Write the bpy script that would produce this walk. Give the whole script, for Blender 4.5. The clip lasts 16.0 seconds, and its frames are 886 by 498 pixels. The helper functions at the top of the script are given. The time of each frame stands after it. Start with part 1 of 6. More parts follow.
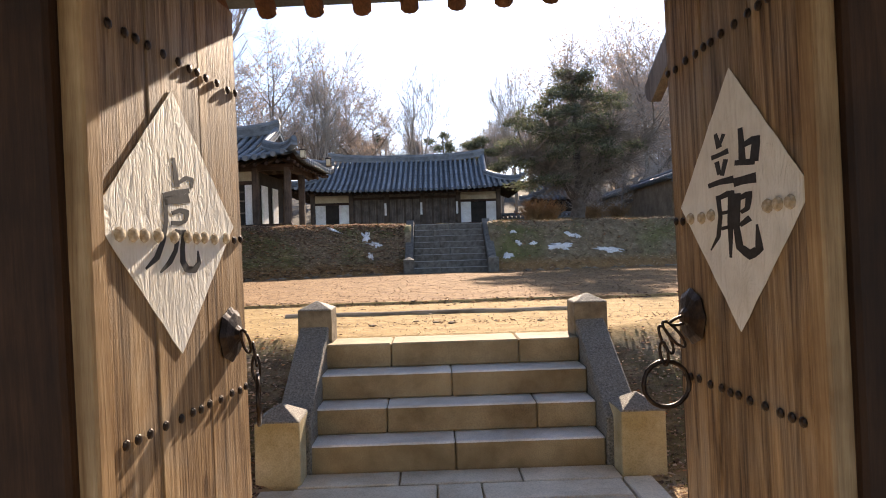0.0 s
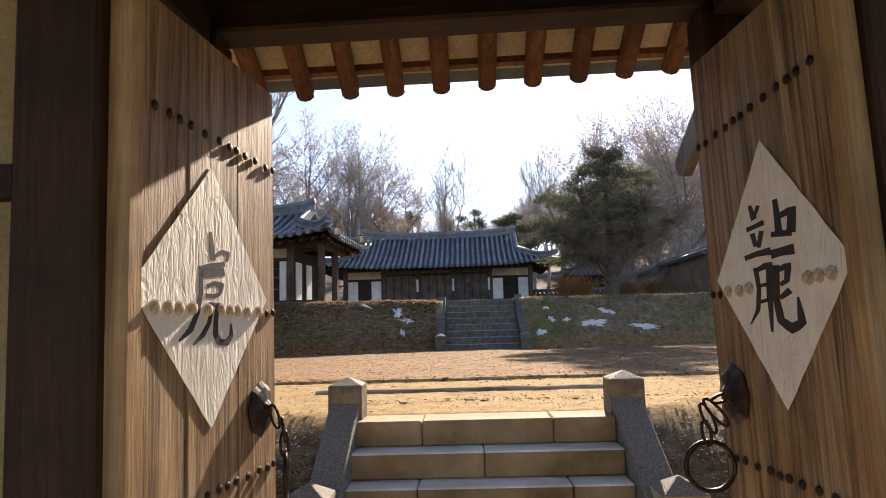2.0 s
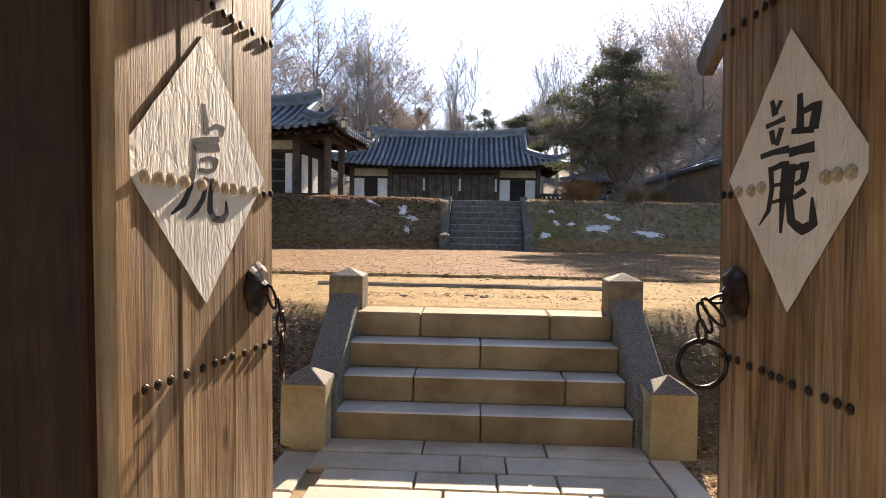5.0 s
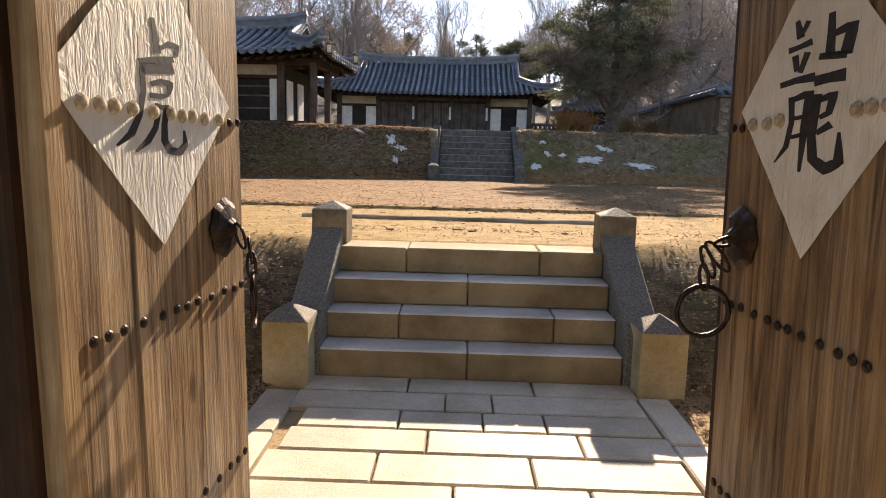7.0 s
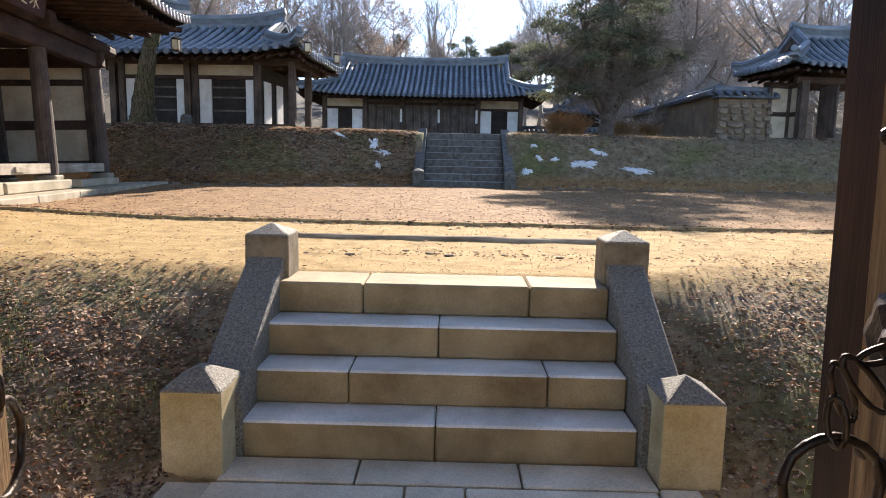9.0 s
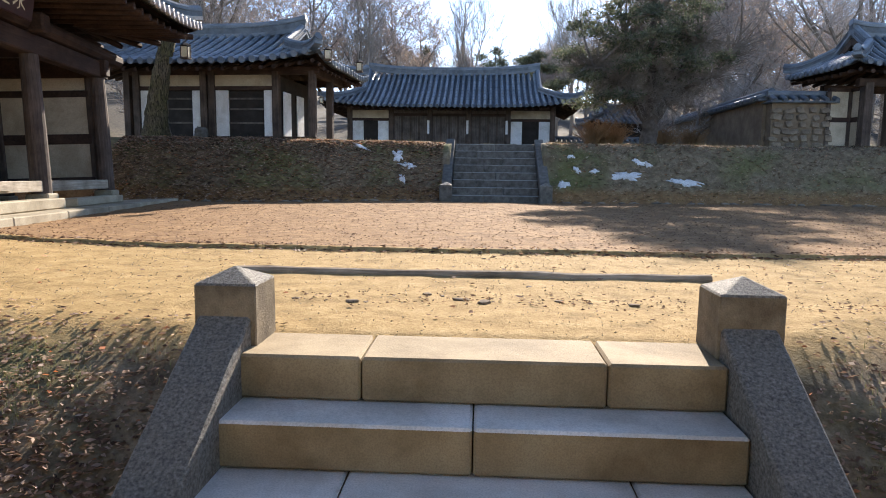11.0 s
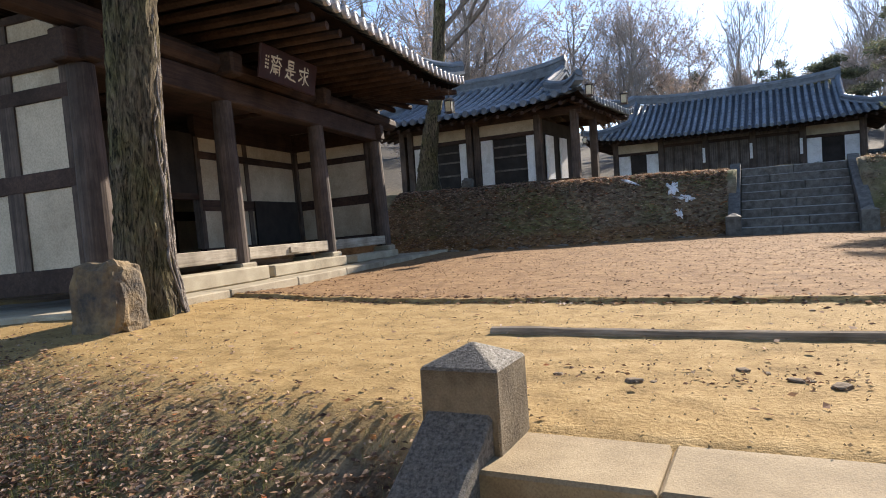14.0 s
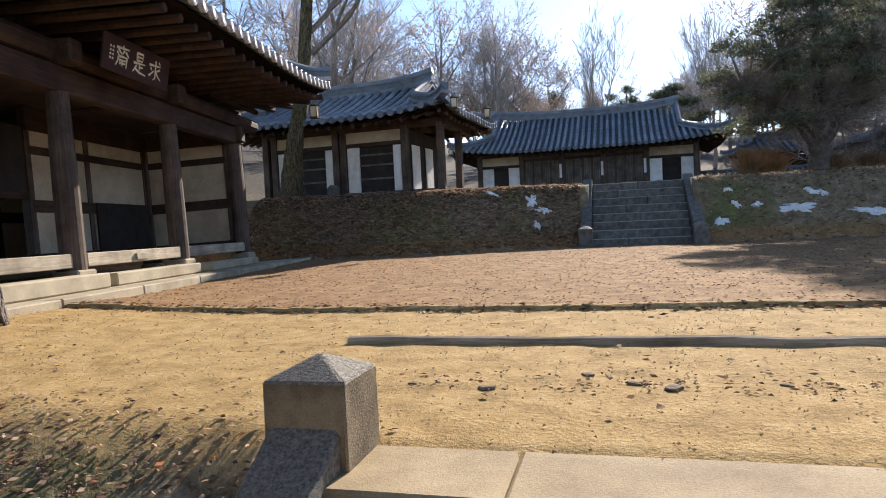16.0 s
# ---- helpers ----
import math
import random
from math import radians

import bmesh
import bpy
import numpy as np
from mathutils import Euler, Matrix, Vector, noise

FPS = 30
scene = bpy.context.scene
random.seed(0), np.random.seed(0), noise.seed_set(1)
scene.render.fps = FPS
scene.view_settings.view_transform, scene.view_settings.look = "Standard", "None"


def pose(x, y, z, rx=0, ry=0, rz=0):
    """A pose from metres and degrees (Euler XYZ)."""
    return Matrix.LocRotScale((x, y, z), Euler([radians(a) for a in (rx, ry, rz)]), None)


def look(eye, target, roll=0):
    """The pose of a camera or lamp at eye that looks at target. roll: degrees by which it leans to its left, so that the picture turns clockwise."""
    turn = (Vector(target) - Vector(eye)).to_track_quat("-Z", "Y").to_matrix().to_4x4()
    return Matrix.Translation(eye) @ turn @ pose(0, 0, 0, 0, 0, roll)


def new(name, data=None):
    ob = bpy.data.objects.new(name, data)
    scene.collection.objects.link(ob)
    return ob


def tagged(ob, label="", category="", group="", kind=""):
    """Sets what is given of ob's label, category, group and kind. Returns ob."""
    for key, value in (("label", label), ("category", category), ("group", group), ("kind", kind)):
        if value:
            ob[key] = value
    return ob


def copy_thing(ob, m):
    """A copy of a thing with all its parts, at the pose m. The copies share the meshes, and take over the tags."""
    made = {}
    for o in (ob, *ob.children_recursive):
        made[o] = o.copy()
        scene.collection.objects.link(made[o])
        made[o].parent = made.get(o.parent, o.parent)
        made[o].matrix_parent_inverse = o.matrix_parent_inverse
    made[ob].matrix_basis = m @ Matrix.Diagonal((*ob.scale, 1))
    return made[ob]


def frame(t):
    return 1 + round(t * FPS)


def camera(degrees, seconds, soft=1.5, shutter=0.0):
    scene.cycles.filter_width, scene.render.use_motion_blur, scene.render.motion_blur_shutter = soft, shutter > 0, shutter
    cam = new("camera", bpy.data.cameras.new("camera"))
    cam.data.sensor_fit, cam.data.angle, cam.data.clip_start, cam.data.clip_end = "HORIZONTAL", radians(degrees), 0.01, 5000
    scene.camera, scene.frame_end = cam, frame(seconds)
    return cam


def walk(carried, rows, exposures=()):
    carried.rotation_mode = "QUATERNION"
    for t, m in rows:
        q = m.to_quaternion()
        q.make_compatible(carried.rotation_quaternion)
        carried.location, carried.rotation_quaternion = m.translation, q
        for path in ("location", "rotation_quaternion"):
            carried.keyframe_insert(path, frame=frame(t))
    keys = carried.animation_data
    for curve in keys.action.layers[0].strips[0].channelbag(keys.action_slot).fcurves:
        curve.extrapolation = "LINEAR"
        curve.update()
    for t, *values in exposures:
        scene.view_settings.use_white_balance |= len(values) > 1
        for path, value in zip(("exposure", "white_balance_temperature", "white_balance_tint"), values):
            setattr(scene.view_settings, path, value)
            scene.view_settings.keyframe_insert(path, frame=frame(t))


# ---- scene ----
cam = camera(68.1, 16.0, soft=1.0)
PATH = [
    (0, (-0.143, -4.74, 1.618), (-0.112, -2.74, 1.611), -1.7),
    (0.5, (-0.142, -4.748, 1.62), (-0.132, -2.75, 1.708), -1.6),
    (1, (-0.141, -4.748, 1.617), (-0.157, -2.755, 1.786), -1.8),
    (1.5, (-0.139, -4.745, 1.616), (-0.179, -2.757, 1.836), -1.7),
    (2, (-0.141, -4.733, 1.606), (-0.2, -2.747, 1.834), -1.6),
    (2.5, (-0.142, -4.72, 1.6), (-0.213, -2.735, 1.831), -1.6),
    (3, (-0.138, -4.707, 1.591), (-0.218, -2.721, 1.815), -1.0),
    (3.5, (-0.135, -4.692, 1.578), (-0.218, -2.7, 1.739), -0.1),
    (4, (-0.132, -4.684, 1.574), (-0.216, -2.688, 1.657), 0.4),
    (4.5, (-0.131, -4.673, 1.566), (-0.213, -2.675, 1.569), 0.7),
    (5, (-0.124, -4.664, 1.56), (-0.204, -2.667, 1.486), 1.0),
    (7.5, (-0.103, -4.273, 1.582), (-0.137, -2.296, 1.286), 1.3),
    (8, (-0.057, -3.994, 1.596), (-0.09, -2.015, 1.308), 0.8),
    (8.5, (0.038, -3.699, 1.626), (0.018, -1.719, 1.344), 1.2),
    (11, (-0.01, -1.993, 1.645), (-0.119, -0.01, 1.404), 0.7),
    (11.5, (-0.06, -1.754, 1.649), (-0.32, 0.217, 1.427), 0.3),
    (12, (-0.121, -1.583, 1.65), (-0.632, 0.343, 1.477), -1.2),
    (12.5, (-0.231, -1.431, 1.63), (-0.981, 0.417, 1.48), -1.3),
    (13, (-0.303, -1.285, 1.623), (-1.183, 0.507, 1.504), -2.6),
    (13.5, (-0.271, -1.128, 1.626), (-1.185, 0.648, 1.528), -3.6),
    (14, (-0.217, -1.054, 1.616), (-1.105, 0.737, 1.526), -3.8),
    (14.5, (-0.195, -1.042, 1.616), (-0.998, 0.788, 1.521), -3.4),
    (15, (-0.193, -1.029, 1.617), (-0.885, 0.845, 1.527), -3.0),
    (15.5, (-0.193, -1.001, 1.609), (-0.787, 0.907, 1.522), -3.2),
    (16, (-0.189, -0.966, 1.603), (-0.7, 0.966, 1.517), -2.7),
]
walk(cam, [(t, look(e, g, r)) for t, e, g, r in PATH], [(0, 1.74, 7900, 18), (1, 1.68, 7900, 18), (2.5, 1.53, 7900, 18), (4, 1.5, 7900, 18), (5.2, 1.63, 7900, 18), (7.5, 1.54, 8300, 18), (8, 1.58, 8100, 18), (8.6, 1.9, 7000, 15), (11, 1.72, 6800, 13), (12, 1.5, 6900, 13), (14.5, 1.45, 6900, 13), (16, 1.41, 6850, 13)])

# ---- light ----
SUN_EL, SUN_AZ = radians(26.5), radians(10.5)
world = bpy.data.worlds.new("sky")
scene.world = world
world.use_nodes = True
wn = world.node_tree
sky = wn.nodes.new("ShaderNodeTexSky")
sky.sky_type, sky.sun_disc = "NISHITA", False
sky.sun_elevation, sky.sun_rotation = SUN_EL, SUN_AZ
sky.air_density, sky.dust_density, sky.ozone_density = 0.7, 0.1, 2.5
bgn = wn.nodes["Background"]
bgn.inputs["Strength"].default_value = 0.116
wn.links.new(sky.outputs[0], bgn.inputs["Color"])
sun = new("sun", bpy.data.lights.new("sun", "SUN"))
sun.data.energy, sun.data.angle, sun.data.color = 3.95, radians(0.6), (1.0, 0.93, 0.82)
sun_dir = Vector((math.sin(SUN_AZ) * math.cos(SUN_EL), math.cos(SUN_AZ) * math.cos(SUN_EL), math.sin(SUN_EL)))
sun.matrix_world = look(sun_dir * 80, (0, 0, 0))


# ---- materials ----
def material(name, rough=0.7, metal=0.0, spec=0.5):
    m = bpy.data.materials.new(name)
    m.use_nodes = True
    b = m.node_tree.nodes["Principled BSDF"]
    b.inputs["Roughness"].default_value, b.inputs["Metallic"].default_value = rough, metal
    b.inputs["Specular IOR Level"].default_value = spec
    return m, m.node_tree, b


def coords(nt, scale=(1, 1, 1), kind="Object"):
    tc = nt.nodes.new("ShaderNodeTexCoord")
    mp = nt.nodes.new("ShaderNodeMapping")
    mp.inputs["Scale"].default_value = scale
    nt.links.new(tc.outputs[kind], mp.inputs["Vector"])
    return mp.outputs[0]


def noise_tex(nt, vec, scale, detail=4, rough=0.55, distort=0.0):
    n = nt.nodes.new("ShaderNodeTexNoise")
    n.inputs["Scale"].default_value, n.inputs["Detail"].default_value = scale, detail
    n.inputs["Roughness"].default_value, n.inputs["Distortion"].default_value = rough, distort
    nt.links.new(vec, n.inputs["Vector"])
    return n.outputs["Fac"]


def ramp(nt, fac, stops):
    r = nt.nodes.new("ShaderNodeValToRGB")
    els = r.color_ramp.elements
    els[0].position, els[0].color = stops[0][0], (*stops[0][1], 1)
    els[1].position, els[1].color = stops[-1][0], (*stops[-1][1], 1)
    for p, c in stops[1:-1]:
        e = els.new(p)
        e.color = (*c, 1)
    nt.links.new(fac, r.inputs[0])
    return r.outputs[0]


def mix(nt, a, b, fac, mode="MIX"):
    n = nt.nodes.new("ShaderNodeMix")
    n.data_type, n.blend_type = "RGBA", mode
    for sock, v in ((n.inputs[0], fac), (n.inputs[6], a), (n.inputs[7], b)):
        if isinstance(v, (int, float)):
            sock.default_value = v
        elif isinstance(v, tuple):
            sock.default_value = (*v, 1)
        else:
            nt.links.new(v, sock)
    return n.outputs[2]


def calc(nt, op, a, b=0.0, clamp=False):
    n = nt.nodes.new("ShaderNodeMath")
    n.operation, n.use_clamp = op, clamp
    for sock, v in ((n.inputs[0], a), (n.inputs[1], b)):
        if isinstance(v, (int, float)):
            sock.default_value = v
        else:
            nt.links.new(v, sock)
    return n.outputs[0]


def bump(nt, b, height, strength=0.3, dist=0.01):
    n = nt.nodes.new("ShaderNodeBump")
    n.inputs["Strength"].default_value, n.inputs["Distance"].default_value = strength, dist
    nt.links.new(height, n.inputs["Height"])
    nt.links.new(n.outputs[0], b.inputs["Normal"])


def jitter(nt, col, amount=0.25):
    """Each piece a little lighter or darker than its neighbours."""
    oi = nt.nodes.new("ShaderNodeObjectInfo")
    v = calc(nt, "MULTIPLY_ADD", oi.outputs["Random"], amount)
    v.node.inputs[2].default_value = 1 - amount / 2
    return mix(nt, col, v, 1.0, "MULTIPLY")


def wood(name, dark, mid, light, axis=2, rough=0.75, grain=1.0, bumps=0.5):
    m, nt, b = material(name, rough, spec=0.3)
    s = [14, 14, 14]
    s[axis] = 0.7
    vec = coords(nt, tuple(s))
    g = noise_tex(nt, vec, 1.6 * grain, 5, 0.65, 0.8)
    fine = noise_tex(nt, vec, 9 * grain, 4, 0.7)
    stain = noise_tex(nt, coords(nt, (1, 1, 1)), 2.3, 4, 0.6)
    f = calc(nt, "ADD", calc(nt, "MULTIPLY", g, 0.62), calc(nt, "MULTIPLY", fine, 0.38))
    c = ramp(nt, f, ((0.34, dark), (0.5, mid), (0.68, light)))
    c = mix(nt, c, ramp(nt, stain, ((0.35, tuple(x * 0.55 for x in mid)), (0.62, (1, 1, 1)))), 0.55, "MULTIPLY")
    nt.links.new(jitter(nt, c, 0.3), b.inputs["Base Color"])
    bump(nt, b, f, bumps, 0.009)
    return m


def plain(name, c1, c2, scale=6, rough=0.85, bumps=0.2, dist=0.004, metal=0.0, fine=60, var=0.15, spec=0.4):
    m, nt, b = material(name, rough, metal, spec)
    vec = coords(nt)
    a = noise_tex(nt, vec, scale, 5, 0.6)
    f = noise_tex(nt, vec, fine, 3, 0.6)
    c = ramp(nt, a, ((0.32, c1), (0.68, c2)))
    c = mix(nt, c, ramp(nt, f, ((0.3, (0.62, 0.62, 0.62)), (0.6, (1, 1, 1)))), 0.7, "MULTIPLY")
    blotch = noise_tex(nt, coords(nt), scale * 0.45 + 0.3, 6, 0.7, 0.4)
    c = mix(nt, c, ramp(nt, blotch, ((0.36, (0.66, 0.63, 0.58)), (0.54, (1, 1, 1)))), 0.6, "MULTIPLY")
    nt.links.new(jitter(nt, c, var), b.inputs["Base Color"])
    bump(nt, b, calc(nt, "ADD", a, f), bumps, dist)
    return m


M = {}
m, nt, b = material("weathered_pine", 0.62, spec=0.35)
along = coords(nt, (11, 11, 0.55))
flame = noise_tex(nt, along, 1.1, 4, 0.6, 2.2)
fibre = noise_tex(nt, coords(nt, (60, 60, 1.6)), 1.5, 5, 0.7, 0.5)
blotch = noise_tex(nt, coords(nt, (1.6, 1.6, 0.8)), 1.6, 5, 0.65, 0.6)
knot = nt.nodes.new("ShaderNodeTexVoronoi")
knot.inputs["Scale"].default_value = 1.0
nt.links.new(coords(nt, (4.3, 4.3, 1.9)), knot.inputs["Vector"])
near = ramp(nt, knot.outputs["Distance"], ((0.05, (0.28, 0.22, 0.17)), (0.085, (0.55, 0.48, 0.4)), (0.13, (1, 1, 1))))
f = calc(nt, "ADD", calc(nt, "MULTIPLY", flame, 0.6), calc(nt, "MULTIPLY", fibre, 0.4))
c = ramp(nt, f, ((0.36, (0.075, 0.04, 0.018)), (0.45, (0.21, 0.125, 0.06)), (0.54, (0.34, 0.215, 0.108)), (0.68, (0.53, 0.36, 0.2))))
c = mix(nt, c, ramp(nt, f, ((0.38, (0.09, 0.072, 0.057)), (0.65, (0.4, 0.335, 0.265)))), ramp(nt, blotch, ((0.45, (0, 0, 0)), (0.68, (0.75, 0.75, 0.75)))))
c = mix(nt, c, ramp(nt, blotch, ((0.3, (0.5, 0.42, 0.33)), (0.5, (1, 1, 1)))), 0.75, "MULTIPLY")
nt.links.new(jitter(nt, mix(nt, c, near, 1.0, "MULTIPLY"), 0.32), b.inputs["Base Color"])
nt.links.new(ramp(nt, fibre, ((0.3, (0.75, 0.75, 0.75)), (0.7, (0.5, 0.5, 0.5)))), b.inputs["Roughness"])
bump(nt, b, calc(nt, "ADD", calc(nt, "MULTIPLY", flame, 0.5), fibre), 0.9, 0.009)
M["leaf_wood"] = m
# Paler than the planks: light on the leaf's hinge edge is in the colour.
M["stile_wood"] = wood("lit_edge_pine", (0.26, 0.15, 0.07), (0.42, 0.27, 0.14), (0.55, 0.38, 0.21), 2, 0.7)
M["post_wood"] = wood("dark_post_wood", (0.022, 0.009, 0.004), (0.045, 0.019, 0.008), (0.08, 0.036, 0.016), 2, 0.7)
M["beam_wood"] = wood("dark_beam_wood", (0.02, 0.01, 0.006), (0.042, 0.02, 0.012), (0.08, 0.04, 0.024), 0, 0.7)
M["rafter_wood"] = wood("rafter_wood", (0.08, 0.034, 0.018), (0.17, 0.075, 0.04), (0.27, 0.135, 0.075), 1, 0.7)
M["hall_wood"] = wood("old_hall_wood", (0.05, 0.036, 0.029), (0.1, 0.072, 0.056), (0.17, 0.125, 0.1), 2, 0.8)
M["hall_beam"] = wood("old_hall_beam", (0.032, 0.018, 0.013), (0.062, 0.036, 0.026), (0.1, 0.06, 0.042), 0, 0.8)
M["sill_wood"] = wood("bleached_wood", (0.24, 0.2, 0.15), (0.4, 0.34, 0.26), (0.55, 0.48, 0.38), 0, 0.8)
M["lattice_wood"] = wood("grey_lattice_wood", (0.09, 0.075, 0.065), (0.16, 0.135, 0.115), (0.24, 0.2, 0.17), 2, 0.8)
M["plaster"] = plain("cream_plaster", (0.44, 0.36, 0.26), (0.6, 0.51, 0.38), 1.6, 0.92, 0.15)
M["white_plaster"] = plain("white_plaster", (0.7, 0.67, 0.62), (0.82, 0.8, 0.75), 1.4, 0.92, 0.12)
M["paper"] = plain("white_paper", (0.74, 0.73, 0.7), (0.84, 0.83, 0.8), 3, 0.8, 0.1)
m, nt, b = material("pasted_paper", 0.62, spec=0.4)
wr = noise_tex(nt, coords(nt, (13, 13, 1.5)), 1.6, 4, 0.6, 1.3)
blot = noise_tex(nt, coords(nt), 5, 4, 0.6)
crest_n = calc(nt, "ABSOLUTE", calc(nt, "SUBTRACT", noise_tex(nt, coords(nt, (9, 9, 3.2)), 1.7, 4, 0.55, 1.6), 0.5))
pc = ramp(nt, blot, ((0.3, (0.66, 0.63, 0.57)), (0.7, (0.82, 0.8, 0.75))))
nt.links.new(mix(nt, pc, ramp(nt, wr, ((0.3, (0.84, 0.82, 0.78)), (0.5, (1, 1, 1)))), 0.5, "MULTIPLY"), b.inputs["Base Color"])
bump(nt, b, calc(nt, "SUBTRACT", calc(nt, "MULTIPLY", wr, 0.7), calc(nt, "MULTIPLY", crest_n, 1.6)), 0.75, 0.012)
M["pasted_paper"] = m
M["stained_stud"] = plain("rust_stained_paper", (0.42, 0.29, 0.16), (0.74, 0.68, 0.58), 26, 0.8, 0.2)
M["ink"] = plain("black_ink", (0.012, 0.011, 0.012), (0.03, 0.028, 0.03), 30, 0.55, 0.1)
M["iron"] = plain("black_iron", (0.03, 0.02, 0.016), (0.075, 0.05, 0.036), 20, 0.42, 0.5, 0.003, 0.75, 90)
# Riser tan is darkened for shade; tread grey is wear plus painted sky reflection.
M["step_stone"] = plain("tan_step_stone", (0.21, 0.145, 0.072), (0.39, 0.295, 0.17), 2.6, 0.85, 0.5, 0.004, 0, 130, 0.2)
M["worn_skylit_tread"] = plain("worn_skylit_grey_stone", (0.62, 0.57, 0.49), (0.86, 0.81, 0.73), 2.4, 0.42, 0.5, 0.004, 0, 120, 0.15, spec=0.4)
M["granite"] = plain("dark_granite", (0.085, 0.072, 0.055), (0.3, 0.265, 0.215), 75, 0.75, 1.0, 0.006, 0, 170, 0.1)
M["far_granite"] = plain("grey_granite", (0.08, 0.072, 0.06), (0.18, 0.168, 0.148), 9, 0.85, 0.6, 0.006, 0, 70, 0.3)
M["post_stone"] = plain("mossy_post_stone", (0.33, 0.245, 0.11), (0.56, 0.46, 0.29), 3.2, 0.85, 0.7, 0.005, 0, 110, 0.12)
M["paving"] = plain("grey_paving_stone", (0.48, 0.41, 0.3), (0.7, 0.61, 0.47), 2.2, 0.65, 0.5, 0.004, 0, 90, 0.25)
M["plinth_stone"] = plain("pale_plinth_stone", (0.3, 0.25, 0.17), (0.47, 0.405, 0.29), 2.0, 0.85, 0.4, 0.004, 0, 80, 0.2)
M["rubble"] = plain("rubble_stone", (0.16, 0.12, 0.085), (0.34, 0.27, 0.2), 5, 0.9, 0.8, 0.01, 0, 50, 0.6)
M["ochre_plaster"] = plain("aged_ochre_plaster", (0.3, 0.21, 0.1), (0.44, 0.32, 0.165), 1.6, 0.92, 0.2)
M["brown_granite"] = plain("brown_stained_granite", (0.13, 0.095, 0.055), (0.3, 0.235, 0.15), 7, 0.8, 0.9, 0.006, 0, 130, 0.1)
# Lighter copy of the grey granite; sun on the upper treads is painted in.
M["sunlit_far_tread"] = plain("sunlit_grey_granite", (0.2, 0.195, 0.18), (0.33, 0.32, 0.3), 4, 0.85, 0.5, 0.004, 0, 90, 0.2)
M["log_wood"] = wood("brown_log_wood", (0.2, 0.15, 0.1), (0.36, 0.27, 0.18), (0.52, 0.41, 0.29), 0, 0.85)
M["floor_sand"] = plain("trodden_sand", (0.34, 0.23, 0.11), (0.5, 0.37, 0.2), 1.6, 0.95, 0.8, 0.01)
M["mud"] = plain("wall_mud", (0.16, 0.11, 0.07), (0.27, 0.2, 0.13), 3, 0.95, 0.7, 0.01)
M["tile"] = plain("blue_grey_roof_tile", (0.105, 0.128, 0.15), (0.21, 0.245, 0.28), 1.7, 0.46, 0.4, 0.004, 0, 45, 0.45)
M["tile_bed"] = plain("dark_roof_bed", (0.08, 0.096, 0.115), (0.15, 0.175, 0.2), 4, 0.55, 0.4, 0.006)
M["tile_end"] = plain("pale_tile_end", (0.3, 0.29, 0.3), (0.52, 0.5, 0.52), 8, 0.6, 0.4, 0.004, 0, 50, 0.35)
M["roof_lime"] = plain("pale_roof_lime", (0.4, 0.37, 0.34), (0.62, 0.58, 0.53), 6, 0.9, 0.3)
M["snow"] = plain("old_snow", (0.72, 0.71, 0.7), (0.85, 0.84, 0.83), 8, 0.7, 0.5, 0.02)
M["bark"] = plain("grey_brown_bark", (0.17, 0.145, 0.125), (0.31, 0.27, 0.23), 9, 0.95, 1.0, 0.02)
M["pine_bark"] = plain("dark_pine_bark", (0.07, 0.055, 0.045), (0.15, 0.12, 0.1), 9, 0.95, 1.0, 0.02)
M["mossy_bark"] = wood("mossy_olive_bark", (0.03, 0.026, 0.014), (0.11, 0.09, 0.048), (0.23, 0.19, 0.125), 2, 0.95, 0.8, 1.0)
m, nt, b = material("rough_mossy_bark", 0.95, spec=0.2)
crack = noise_tex(nt, coords(nt, (24, 24, 4.5)), 1.0, 5, 0.6, 1.6)
moss_n = noise_tex(nt, coords(nt), 2.2, 5, 0.65)
bc = ramp(nt, crack, ((0.36, (0.014, 0.011, 0.007)), (0.47, (0.085, 0.066, 0.042)), (0.66, (0.2, 0.16, 0.105))))
bc = mix(nt, bc, ramp(nt, crack, ((0.36, (0.016, 0.016, 0.006)), (0.64, (0.15, 0.135, 0.055)))), ramp(nt, moss_n, ((0.42, (0, 0, 0)), (0.6, (0.8, 0.8, 0.8)))))
nt.links.new(bc, b.inputs["Base Color"])
bump(nt, b, crack, 1.0, 0.035)
M["mossy_bark"] = m
# Twig grey raised so that the colour carries the haze over far crowns.
M["twig"] = plain("hazed_grey_twigs", (0.38, 0.34, 0.315), (0.52, 0.47, 0.44), 1.2, 0.95, 0.0)
M["pale_twig"] = plain("pale_bare_wood", (0.3, 0.26, 0.22), (0.45, 0.4, 0.35), 1.2, 0.95, 0.0)
M["shrub"] = plain("dry_orange_shrub", (0.2, 0.11, 0.05), (0.36, 0.22, 0.11), 2, 0.9, 0.0)
M["sign_red"] = plain("dark_red_sign_board", (0.03, 0.01, 0.009), (0.05, 0.016, 0.013), 4, 0.6, 0.2)
M["sign_black"] = plain("dark_sign_board", (0.02, 0.017, 0.015), (0.045, 0.038, 0.03), 4, 0.6, 0.2)
M["gold"] = plain("pale_gold_paint", (0.7, 0.62, 0.42), (0.84, 0.77, 0.57), 8, 0.6, 0.1)
# Near-black for dark boards, and for room shade painted as flat sheets.
M["shade_dark"] = plain("dark_boards_and_room_shade", (0.02, 0.016, 0.013), (0.045, 0.036, 0.03), 3, 0.9, 0.2)
M["lamp_glass"] = plain("frosted_lamp_glass", (0.6, 0.52, 0.34), (0.75, 0.66, 0.46), 5, 0.5, 0.1)
